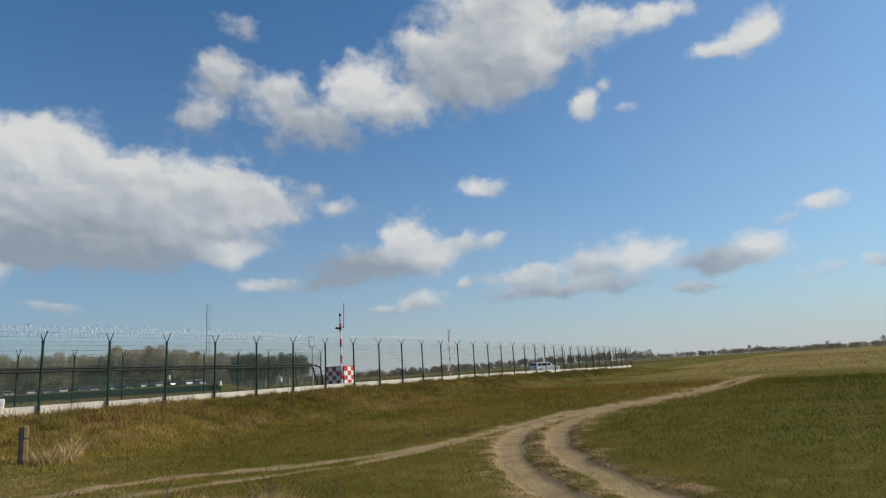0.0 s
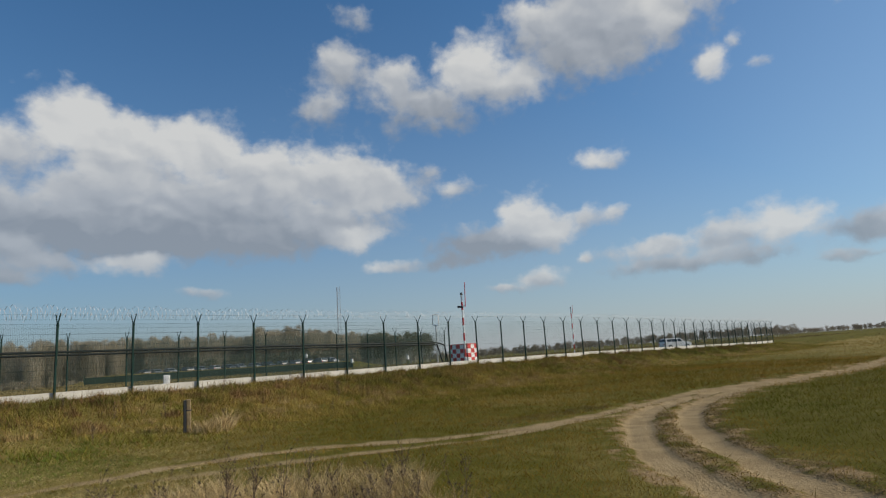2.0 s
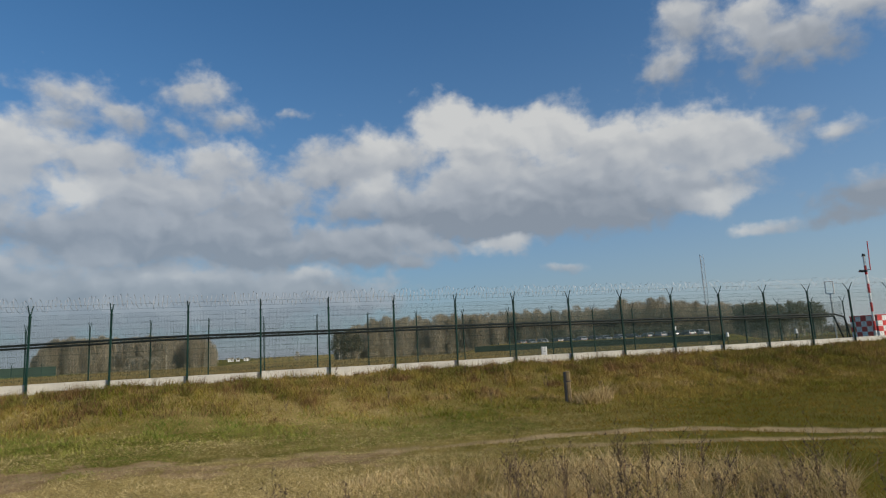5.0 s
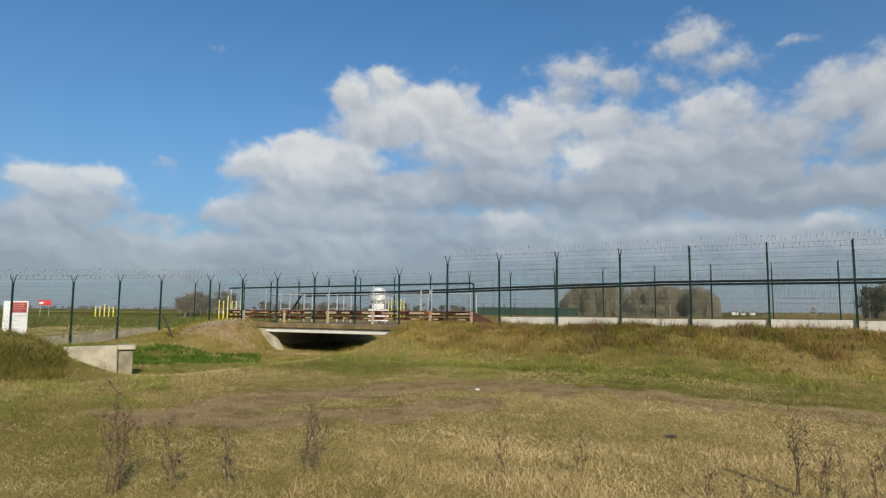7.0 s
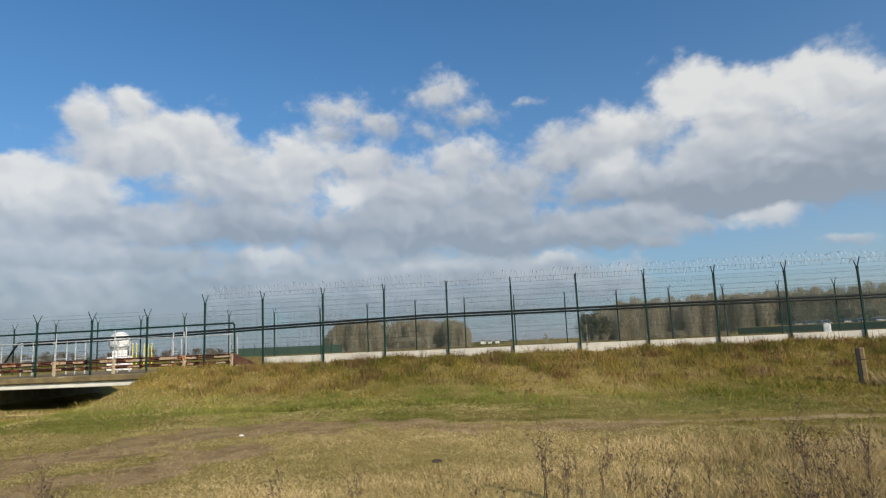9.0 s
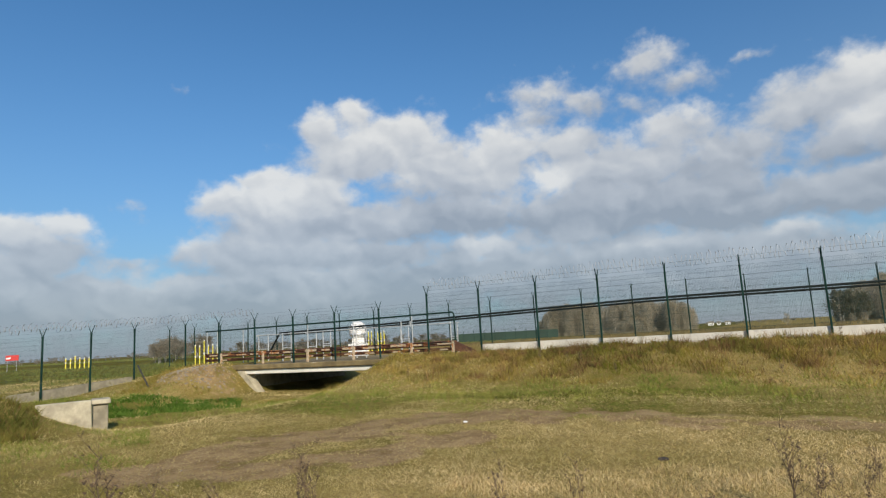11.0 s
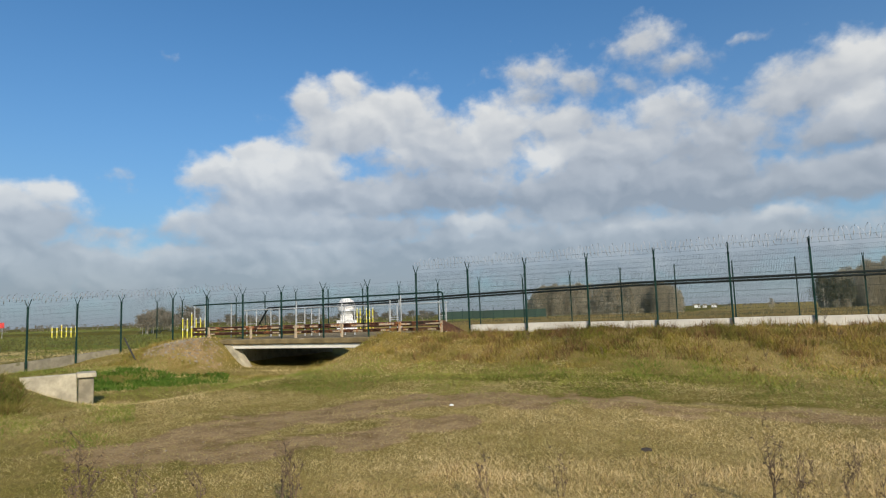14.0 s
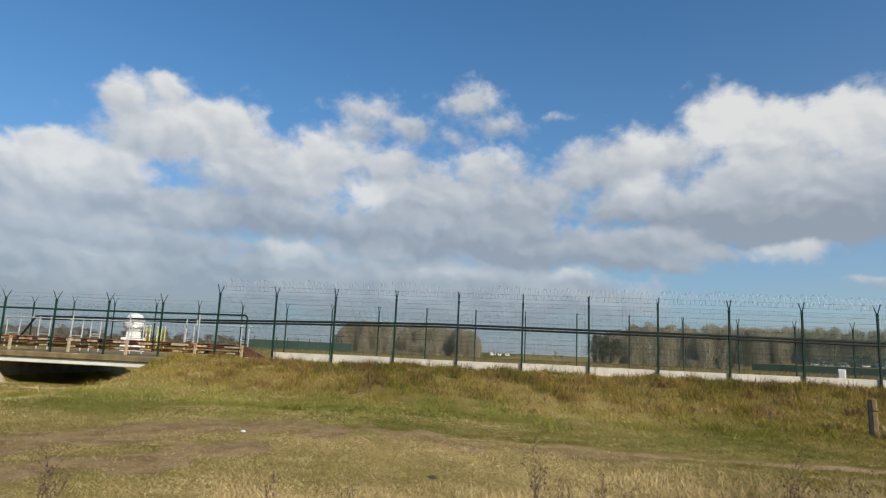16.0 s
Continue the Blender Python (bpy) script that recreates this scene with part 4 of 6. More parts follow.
# ---- boundary post by the bank ----
def marker_post():
    at = place(8.55, 17.6)
    z = ground_z(at.x, at.y)
    p = thing("boundary_post", "old square concrete post with yellow lichen beside the bank", "post", (at.x, at.y, z), 40)
    bm = bmesh.new()
    box(bm, (-0.065, -0.06, -0.4), (0.065, 0.06, 0.92), 0.025, pose(0, 0, 0, 1.5, -1.0, 0))
    part("post", bm, OLD_WOOD, p)
    bm = bmesh.new()
    box(bm, (-0.150, -0.075, -0.3), (-0.070, -0.02, 0.90), 0.012)
    part("stake", bm, DARK, p, "dark stake fixed to the post")
    bm = bmesh.new()
    box(bm, (-0.155, -0.085, 0.60), (0.0725, 0.0665, 0.63), 0.004)
    part("strap", bm, DARK, p)


marker_post()


# ---- things on the airfield ----
def banded_pole(parent, height, r, bands, x=0.0, y=0.0, z=0.0):
    for i in range(bands):
        bm = bmesh.new()
        tube(bm, (x, y, z + height * i / bands), (x, y, z + height * (i + 1) / bands), r, sides=10)
        part("pole_band", bm, RED if i % 2 else WHITE, parent, "red band" if i % 2 else "white band")


def weather_mast(az, r, top, rod, label, arm):
    c = polar(az, r)
    z = ground_z(c.x, c.y)
    m = thing("weather_mast", label, "mast", (c.x, c.y, z), az, "masts on the airfield")
    h = top - z
    banded_pole(m, h, 0.072, 9)
    bm = bmesh.new()
    tube(bm, (0.24, 0, h - 0.9), (0.30, 0, h + rod), 0.03)
    part("rod", bm, RED, m, "slim red lightning rod")
    bm = bmesh.new()
    tube(bm, (0, 0, h - 0.85), (0.25, 0, h - 0.85), 0.03)
    part("bracket", bm, GALV, m)
    if arm:
        bm = bmesh.new()
        tube(bm, (0, 0, h - 0.95), (-0.4, 0, h - 0.90), 0.025)
        part("arm", bm, GALV, m)
        bm = bmesh.new()
        box(bm, (-0.80, -0.14, h - 1.02), (-0.36, 0.14, h - 0.88), 0.04, pose(0, 0, 0, 0, 6, 0))
        part("lamp_head", bm, DARK, m, "dark floodlight head")
    bm = bmesh.new()
    tube(bm, (0, 0, h), (0, 0, h + 0.16), 0.11, 0.07)
    part("beacon", bm, DARK, m)
    bm = bmesh.new()
    box(bm, (-0.3, -0.3, -0.3), (0.3, 0.3, 0.08), 0.03)
    part("footing", bm, OLD_CONCRETE, m)


weather_mast(8.22, 46.3, 6.14, 0.92, "red and white banded mast with a floodlight and rod", True)
weather_mast(-1.5, 101.0, 7.9, 0.45, "red and white banded mast far inside the fence", False)
weather_mast(124.95, 70.0, 9.2, 0.3, "red and white banded mast on the green airfield", False)


def checkered_cabinet():
    """A low equipment shelter painted in squares, set square to the fence."""
    w, deep, z0, h = 1.22, 1.95, 1.16, 1.34
    near = polar(8.0, 48.6)
    c = near + place(w / 2, deep / 2)
    z = ground_z(c.x, c.y)
    b = thing("checkered_cabinet", "red and white checkered equipment cabinet behind the fence", "cabinet", (c.x, c.y, z), FT)
    top = z0 + h - z
    bm = bmesh.new()
    box(bm, (-w / 2, -deep / 2, -0.1), (w / 2, deep / 2, top), 0.02)
    part("body", bm, WHITE, b)
    bm = bmesh.new()
    box(bm, (-w / 2 - 0.04, -deep / 2 - 0.04, top), (w / 2 + 0.04, deep / 2 + 0.04, top + 0.05), 0.015)
    part("roof", bm, RED, b)
    rows = 4
    for side in range(4):
        across, out, cols = (w, deep, 3) if side % 2 == 0 else (deep, w, 5)
        turned = pose(0, 0, 0, 0, 0, 90 * side)
        for i in range(cols):
            for j in range(rows):
                if (i + j) % 2 == 0:
                    continue
                bm = bmesh.new()
                x0, y0 = -across / 2 + across * i / cols, z0 - z + h * j / rows
                box(bm, (x0 + 0.005, -out / 2 - 0.012, y0 + 0.005), (x0 + across / cols - 0.005, -out / 2 + 0.002, y0 + h / rows - 0.005), 0.003, turned)
                part("panel", bm, RED, b, "red square")


checkered_cabinet()


def frame_antenna():
    c = polar(10.75, 46.0)
    z = ground_z(c.x, c.y)
    a = thing("frame_antenna", "slim grey post with a rectangular white frame on top", "antenna", (c.x, c.y, z), 10)
    bm = bmesh.new()
    tube(bm, (0, 0, -0.1), (0, 0, 3.0), 0.05)
    part("post", bm, GALV, a)
    bm = bmesh.new()
    for p, q in (((-0.22, 0, 2.98), (0.22, 0, 2.98)), ((-0.22, 0, 3.75), (0.22, 0, 3.75)), ((-0.22, 0, 2.98), (-0.22, 0, 3.75)), ((0.22, 0, 2.98), (0.22, 0, 3.75))):
        tube(bm, p, q, 0.035)
    part("frame", bm, WHITE, a)


frame_antenna()


def small_cabinet(az, r, top, w, label):
    c = polar(az, r)
    z = ground_z(c.x, c.y)
    b = thing("junction_box", label, "junction box", (c.x, c.y, z), az)
    bm = bmesh.new()
    box(bm, (-w / 2, -w / 3, 0.06), (w / 2, w / 3, top - z), 0.02)
    part("body", bm, WHITE, b)
    bm = bmesh.new()
    box(bm, (-w / 2 + 0.03, -w / 3 - 0.012, 0.14), (w / 2 - 0.03, -w / 3 + 0.004, top - z - 0.06), 0.006)
    part("door", bm, WHITE, b)
    bm = bmesh.new()
    box(bm, (-w / 2 - 0.04, -w / 3 - 0.04, -0.15), (w / 2 + 0.04, w / 3 + 0.04, 0.06), 0.01)
    part("plinth", bm, OLD_CONCRETE, b)


small_cabinet(33.85, 31.0, 1.68, 0.28, "small white metal junction box behind the footing wall")


def field_lamp(az, r, top, label):
    c = polar(az, r)
    z = ground_z(c.x, c.y)
    f = thing("field_lamp", label, "lamp", (c.x, c.y, z), az, "small lamps behind the fence")
    bm = bmesh.new()
    tube(bm, (0, 0, -0.1), (0, 0, top - z - 0.25), 0.022)
    part("stem", bm, GREEN_PAINT, f)
    bm = bmesh.new()
    tube(bm, (0, 0, top - z - 0.27), (0, 0, top - z), 0.085, 0.07, sides=12)
    part("head", bm, WHITE, f, "white lamp head")


field_lamp(18.47, 40.0, 1.92, "small white lamp on a short stem")
field_lamp(13.45, 42.0, 1.92, "small white lamp with a side box")
field_lamp(22.5, 46.0, 2.5, "white round floodlight on a thin stem")


def lattice_tower():
    c = polar(19.7, 260.0)
    z = ground_z(c.x, c.y)
    t = thing("lattice_tower", "slender grey lattice radio tower beyond the trees", "tower", (c.x, c.y, z), 30)
    top, w = 32.6 - z, 0.80
    for k in range(3):
        a = k * 2.0944
        bm = bmesh.new()
        tube(bm, (math.cos(a) * w, math.sin(a) * w, -0.2), (math.cos(a) * w, math.sin(a) * w, top), 0.07, sides=6)
        part("leg", bm, TOWER_GREY, t)
    bm = bmesh.new()
    n = 22
    for i in range(n):
        for k in range(3):
            a, b = k * 2.0944, (k + 1) * 2.0944
            tube(bm, (math.cos(a) * w, math.sin(a) * w, top * i / n), (math.cos(b) * w, math.sin(b) * w, top * (i + 1) / n), 0.04, sides=4)
    part("bracing", bm, TOWER_GREY, t)


lattice_tower()


def radome():
    c = polar(92.7, 42.0)
    z = ground_z(c.x, c.y)
    r = thing("radome", "white round radome on a pale box with a door", "radar", (c.x, c.y, z), 92.7)
    bm = bmesh.new()
    bmesh.ops.create_uvsphere(bm, u_segments=24, v_segments=16, radius=0.61, matrix=Matrix.Translation((0, 0, 2.52 - z)))
    for f in bm.faces:
        f.smooth = True
    part("dome", bm, WHITE, r)
    bm = bmesh.new()
    bmesh.ops.create_cone(bm, cap_ends=True, segments=24, radius1=0.62, radius2=0.60, depth=0.10, matrix=Matrix.Translation((0, 0, 2.30 - z)))
    part("rim", bm, GALV, r)
    bm = bmesh.new()
    box(bm, (-0.40, -0.40, 1.6 - z), (0.40, 0.40, 2.02 - z), 0.03)
    part("neck", bm, WHITE, r)
    bm = bmesh.new()
    box(bm, (-0.66, -0.5, 0.0), (0.66, 0.5, 1.66 - z), 0.03)
    part("base", bm, WHITE, r)


radome()


def light_posts(az0, az1, n, r, low, high, seed):
    rnd = random.Random(seed)
    for i in range(n):
        q = (i + 0.5) / n
        c = polar(az0 + (az1 - az0) * q, r * rnd.uniform(0.985, 1.015))
        z = ground_z(c.x, c.y)
        top = high * rnd.uniform(0.94, 1.0) + (0.3 if i == n // 2 - 1 else 0)
        p = thing("light_post", "yellow approach light post with a white cap", "light post", (c.x, c.y, z), 0, "yellow approach light posts")
        bm = bmesh.new()
        tube(bm, (0, 0, -0.1), (0, 0, top), r * 0.0008, sides=8)
        part("pole", bm, YELLOW, p)
        bm = bmesh.new()
        tube(bm, (0, 0, top), (0, 0, top + 0.09), r * 0.0009, r * 0.0006, sides=8)
        part("cap", bm, WHITE, p, "white lamp cap")
        bm = bmesh.new()
        tube(bm, (0, 0, top * 0.55), (0, 0, top * 0.55 + 0.12), r * 0.00085, sides=8)
        part("band", bm, WHITE, p, "white band")


light_posts(116.1, 114.2, 6, 95.0, 0, 1.35, 1)
light_posts(106.7, 104.6, 6, 42.0, 0, 1.6, 2)
light_posts(91.9, 90.2, 6, 45.0, 0, 1.45, 3)


def marker_board(az, r, w, h, z0):
    c = polar(az, r)
    z = ground_z(c.x, c.y)
    m = thing("marker_board", "low red and white taxiway marker board on the grass", "sign", (c.x, c.y, z), az, "red marker boards")
    bm = bmesh.new()
    box(bm, (-w / 2, -0.08, z0), (w / 2, 0.08, z0 + h), 0.03)
    part("panel", bm, RED, m)
    bm = bmesh.new()
    box(bm, (-w * 0.45, -0.09, z0 + h * 0.3), (-w * 0.1, -0.075, z0 + h * 0.62), 0.005)
    part("bar", bm, WHITE, m, "white bar")
    for x in (-w * 0.35, w * 0.35):
        bm = bmesh.new()
        tube(bm, (x, 0, -0.1), (x, 0, z0 + 0.02), 0.03)
        part("leg", bm, GALV, m)


marker_board(119.4, 105.0, 1.5, 0.75, 1.5)
marker_board(123.6, 100.0, 1.7, 0.6, 0.9)


def notice_board():
    c = polar(121.15, 33.9)
    z = ground_z(c.x, c.y)
    n = thing("notice_board", "white warning board with a dark red panel behind the fence", "sign", (c.x, c.y, z), 121)
    b0, t0 = 0.30 - z, 1.92 - z
    bm = bmesh.new()
    box(bm, (-0.46, -0.03, b0), (0.46, 0.03, t0), 0.012)
    part("panel", bm, WHITE, n)
    bm = bmesh.new()
    box(bm, (-0.17, -0.045, t0 - 0.52), (0.40, -0.028, t0 - 0.06), 0.005)
    part("red_panel", bm, SIGN_RED, n, "dark red panel")
    for i in range(4):
        bm = bmesh.new()
        box(bm, (-0.12, -0.052, t0 - 0.16 - 0.10 * i), (0.34 - 0.05 * (i % 2), -0.043, t0 - 0.13 - 0.10 * i), 0.002)
        part("text_bar", bm, FADED_WHITE, n)
    for i in range(5):
        bm = bmesh.new()
        box(bm, (-0.12, -0.036, t0 - 0.70 - 0.09 * i), (0.30 - 0.06 * (i % 3), -0.028, t0 - 0.68 - 0.09 * i), 0.002)
        part("text_bar", bm, GALV, n)
    for x in (-0.4, 0.4):
        bm = bmesh.new()
        tube(bm, (x, 0.06, -0.2), (x, 0.06, t0 - 0.1), 0.03)
        part("leg", bm, GALV, n)


notice_board()


def leaning_stake():
    c = polar(109.9, 31.5)
    z = ground_z(c.x, c.y)
    bm = bmesh.new()
    tube(bm, (0, 0, -0.2), (-0.55, 0, 1.0), 0.035, sides=6)
    ob = part("stake", bm, DARK, None)
    ob.matrix_basis = pose(c.x, c.y, z, 0, 0, 110)
    tagged(ob, "dark leaning metal stake beside the rubble heap", "stake")


leaning_stake()


def white_post():
    c = polar(123.3, 60.0)
    z = ground_z(c.x, c.y)
    p = thing("signal_post", "thin white post with a white lamp box", "post", (c.x, c.y, z), 123)
    bm = bmesh.new()
    tube(bm, (0, 0, -0.1), (0, 0, 2.3), 0.032)
    part("pole", bm, WHITE, p)
    bm = bmesh.new()
    box(bm, (-0.09, -0.08, 2.28), (0.09, 0.08, 2.6), 0.03)
    part("lamp_box", bm, WHITE, p)


white_post()


# ---- vehicles ----
def car_parts(name, label, paint, at, turn, group=""):
    """An estate car from a side profile, rounded in plan, with glass, wheels and lamps."""
    c = thing(name, label, "car", at, turn, group)
    prof = [(-2.05, 0.35), (-2.08, 0.75), (-1.98, 1.02), (-1.80, 1.40), (-1.55, 1.50), (0.10, 1.50), (0.45, 1.42), (0.98, 1.00), (1.75, 0.90), (2.02, 0.72), (2.05, 0.38)]
    bm = bmesh.new()
    rows = []
    for y, k, lift in ((-0.84, 0.97, 0.0), (-0.80, 1.0, 0.02), (0.80, 1.0, 0.02), (0.84, 0.97, 0.0)):
        row = []
        for x, z in prof:
            inset = 0.14 * max(0.0, z - 0.95) / 0.55
            row.append(bm.verts.new((x * k, y - math.copysign(inset, y), z)))
        rows.append(row)
    n = len(prof)
    for a, b in zip(rows[:-1], rows[1:]):
        for i in range(n):
            j = (i + 1) % n
            bm.faces.new((a[i], a[j], b[j], b[i]))
    bm.faces.new(rows[0])
    bm.faces.new(rows[-1][::-1])
    part("body", bm, paint, c)
    for side in (-1, 1):
        for x0, x1 in ((-1.72, -1.05), (-0.98, -0.15), (-0.08, 0.62)):
            bm = bmesh.new()
            y0, y1 = side * 0.845, side * 0.745
            cut = 0.22 if x1 > 0.5 else 0.0
            lo, hi = [(x0, 1.0), (x1, 1.0)], [(x1 - cut, 1.38), (x0 + (0.06 if x0 < -1.5 else 0), 1.38)]
            vs = [bm.verts.new((x, side * (0.842 - 0.14 * (z - 0.95) / 0.55), z)) for x, z in lo + hi]
            vs2 = [bm.verts.new((v.co.x, v.co.y - side * 0.02, v.co.z)) for v in vs]
            bm.faces.new(vs)
            bm.faces.new(vs2[::-1])
            for i in range(4):
                j = (i + 1) % 4
                bm.faces.new((vs[i], vs2[i], vs2[j], vs[j]))
            part("side_window", bm, GLASS_DARK, c)
    for a, b, nm in (((0.50, 1.40), (0.97, 1.02), "windscreen"), ((-1.79, 1.40), (-1.97, 1.05), "rear_window")):
        bm = bmesh.new()
        off = 0.015 if nm == "windscreen" else -0.015
        vs = [bm.verts.new((x + off, y, z + 0.01)) for x, z, y in ((a[0], a[1], -0.62), (a[0], a[1], 0.62), (b[0], b[1], 0.70), (b[0], b[1], -0.70))]
        vs2 = [bm.verts.new((v.co.x - off, v.co.y, v.co.z - 0.02)) for v in vs]
        bm.faces.new(vs)
        bm.faces.new(vs2[::-1])
        for i in range(4):
            j = (i + 1) % 4
            bm.faces.new((vs[i], vs2[i], vs2[j], vs[j]))
        part(nm, bm, GLASS_DARK, c)
    for x in (-1.28, 1.30):
        for y in (-0.80, 0.80):
            bm = bmesh.new()
            bmesh.ops.create_cone(bm, cap_ends=True, segments=16, radius1=0.32, radius2=0.32, depth=0.2, matrix=Matrix.Translation((x, y, 0.32)) @ pose(0, 0, 0, 90))
            w = part("wheel", bm, TYRE, c)
            bm = bmesh.new()
            bmesh.ops.create_cone(bm, cap_ends=True, segments=12, radius1=0.19, radius2=0.17, depth=0.05, matrix=Matrix.Translation((x, y * 1.13, 0.32)) @ pose(0, 0, 0, 90))
            part("rim", bm, GALV, w)
    for x, mat, nm in ((1.97, WHITE, "headlight"), (-2.03, RED, "tail_light")):
        for y in (-0.62, 0.62):
            bm = bmesh.new()
            box(bm, (x - 0.06, y - 0.14, 0.68), (x + 0.06, y + 0.14, 0.82), 0.02)
            part(nm, bm, mat, c)
    return c


p = polar(-10.0, 92.0)
car_parts("car", "white estate car on the road inside the fence", WHITE, (p.x, p.y, ground_z(p.x, p.y)), 24.0)
PALE_CAR = material("pale_car_paint", (0.30, 0.31, 0.32), 0.45, vary=0.08, bump=0.0)
SILVER = material("silver_paint", (0.22, 0.24, 0.25), 0.45, metal=0.3, vary=0.08, bump=0.0)
DARK_BLUE = material("dark_car_paint", (0.03, 0.04, 0.06), 0.3, vary=0.1, bump=0.0)
rnd = random.Random(12)
models = []
for i in range(15):
    az = 20.5 + i * 1.1 + rnd.uniform(-0.1, 0.1)
    r = 146 + 0.8 * i + rnd.uniform(-1, 1)
    q = polar(az, r)
    at = (q.x, q.y, ground_z(q.x, q.y))
    turn = FT + 90 + rnd.uniform(-6, 6) + (180 if rnd.random() < 0.5 else 0)
    kind = i % 3
    if len(models) < 3:
        models.append(car_parts("car", ("pale grey", "silver", "dark")[kind] + " car parked in a row by the woodland", (PALE_CAR, SILVER, DARK_BLUE)[kind], at, turn, "parked cars by the trees"))
    else:
        copy_thing(models[kind], pose(*at, 0, 0, turn))
# ---- far fences, woods and hedges ----
def screen_fence():
    """Green screened fence far inside the airfield."""
    f = thing("screen_fence", "long low dark green screened fence across the airfield", "fence")
    for az0, az1, r, h in ((84.0, 74.5, 95.0, 1.3), (40.0, 18.5, 100.0, 1.05)):
        n = 10
        pts = [polar(az0 + (az1 - az0) * i / n, r) for i in range(n + 1)]
        for a, b in zip(pts[:-1], pts[1:]):
            za, zb = ground_z(a.x, a.y), ground_z(b.x, b.y)
            bm = bmesh.new()
            d = Vector((b.y - a.y, a.x - b.x, 0)).normalized() * 0.02
            k = [(a - d, za), (b - d, zb), (b + d, zb), (a + d, za)]
            lo = [bm.verts.new((p.x, p.y, z + 0.1)) for p, z in k]
            hi = [bm.verts.new((p.x, p.y, z + h)) for p, z in k]
            bm.faces.new(hi)
            bm.faces.new(lo[::-1])
            for i in range(4):
                j = (i + 1) % 4
                bm.faces.new((lo[i], lo[j], hi[j], hi[i]))
            part("screen", bm, MESH_GREEN if r < 99 else SCREEN_DARK, f)
            bm = bmesh.new()
            tube(bm, (a.x, a.y, za - 0.1), (a.x, a.y, za + h + 0.4), 0.05, sides=6)
            part("post", bm, GREEN_PAINT, f)


screen_fence()


def bare_tree(rnd, h, spread, limbs, twigs, size, low=0.2, column=False):
    """One leafless tree: tapered trunk, limbs and a haze of fine twigs. Returns (wood verts, wood tris, twig verts, twig tris)."""
    WV, WT, TV, TT = [], [], [], []

    def bar(a, b, r0, r1, V, T, sides=4):
        d = b - a
        side = d.cross(Vector((0.3, 0.9, 0.2))).normalized()
        other = d.cross(side).normalized()
        s = len(V)
        for c, r in ((a, r0), (b, r1)):
            for q in range(sides):
                ang = q * 6.2832 / sides
                V.append(tuple(c + side * (math.cos(ang) * r) + other * (math.sin(ang) * r)))
        for q in range(sides):
            w = (q + 1) % sides
            T.append((s + q, s + w, s + sides + w))
            T.append((s + q, s + sides + w, s + sides + q))
    lean = Vector((rnd.uniform(-0.05, 0.05) * h, rnd.uniform(-0.05, 0.05) * h, 0))
    mid = Vector((0, 0, h * 0.5)) + lean * 0.4
    top = Vector((0, 0, h * 0.95)) + lean
    bar(Vector((0, 0, -0.4)), mid, h * 0.016, h * 0.010, WV, WT)
    bar(mid, top, h * 0.009, h * 0.002, WV, WT)
    for i in range(limbs):
        q = rnd.uniform(low, 0.97)
        a = mid * (q / 0.5) if q < 0.5 else mid.lerp(top, (q - 0.5) / 0.5)
        ang = rnd.uniform(0, 6.2832)
        reach = spread * h * rnd.uniform(0.6, 1.1) * (1.15 - 0.75 * q)
        b = a + Vector((math.cos(ang) * reach, math.sin(ang) * reach, reach * rnd.uniform(0.5, 1.2)))
        bar(a, b, h * 0.0045, h * 0.0015, WV, WT, 3)
        for k in range(twigs):
            if column:
                q = rnd.uniform(0.03, 1.02)
                wide = spread * h * min(1.0, 0.55 + q * 1.4) * math.sqrt(max(0.05, 1.0 - (max(0.0, q - 0.5) / 0.54) ** 2)) * math.sqrt(rnd.random())
                ang = rnd.uniform(0, 6.2832)
                c = Vector((math.cos(ang) * wide, math.sin(ang) * wide, q * h)) + lean * q
                d = Vector((rnd.gauss(0, 0.22), rnd.gauss(0, 0.22), 1.0)).normalized() * size * rnd.uniform(0.6, 1.5)
                w = d.cross(Vector((rnd.gauss(0, 1), rnd.gauss(0, 1), 0.1))).normalized() * 0.035
                s = len(TV)
                TV.extend((tuple(c - w), tuple(c + w), tuple(c + d)))
                TT.append((s, s + 1, s + 2))
                continue
            c = a.lerp(b, rnd.uniform(0.3, 1.1)) + Vector((rnd.gauss(0, 1), rnd.gauss(0, 1), rnd.gauss(0, 1))) * (reach * 0.22)
            d = Vector((rnd.gauss(0, 1), rnd.gauss(0, 1), rnd.gauss(0.6, 0.8))).normalized() * size * rnd.uniform(0.6, 1.5)
            w = d.cross(Vector((rnd.gauss(0, 1), rnd.gauss(0, 1), 0.3))).normalized() * size * 0.10
            s = len(TV)
            TV.extend((tuple(c - w), tuple(c + w), tuple(c + d)))
            TT.append((s, s + 1, s + 2))
    return np.array(WV), np.array(WT), np.array(TV), np.array(TT)


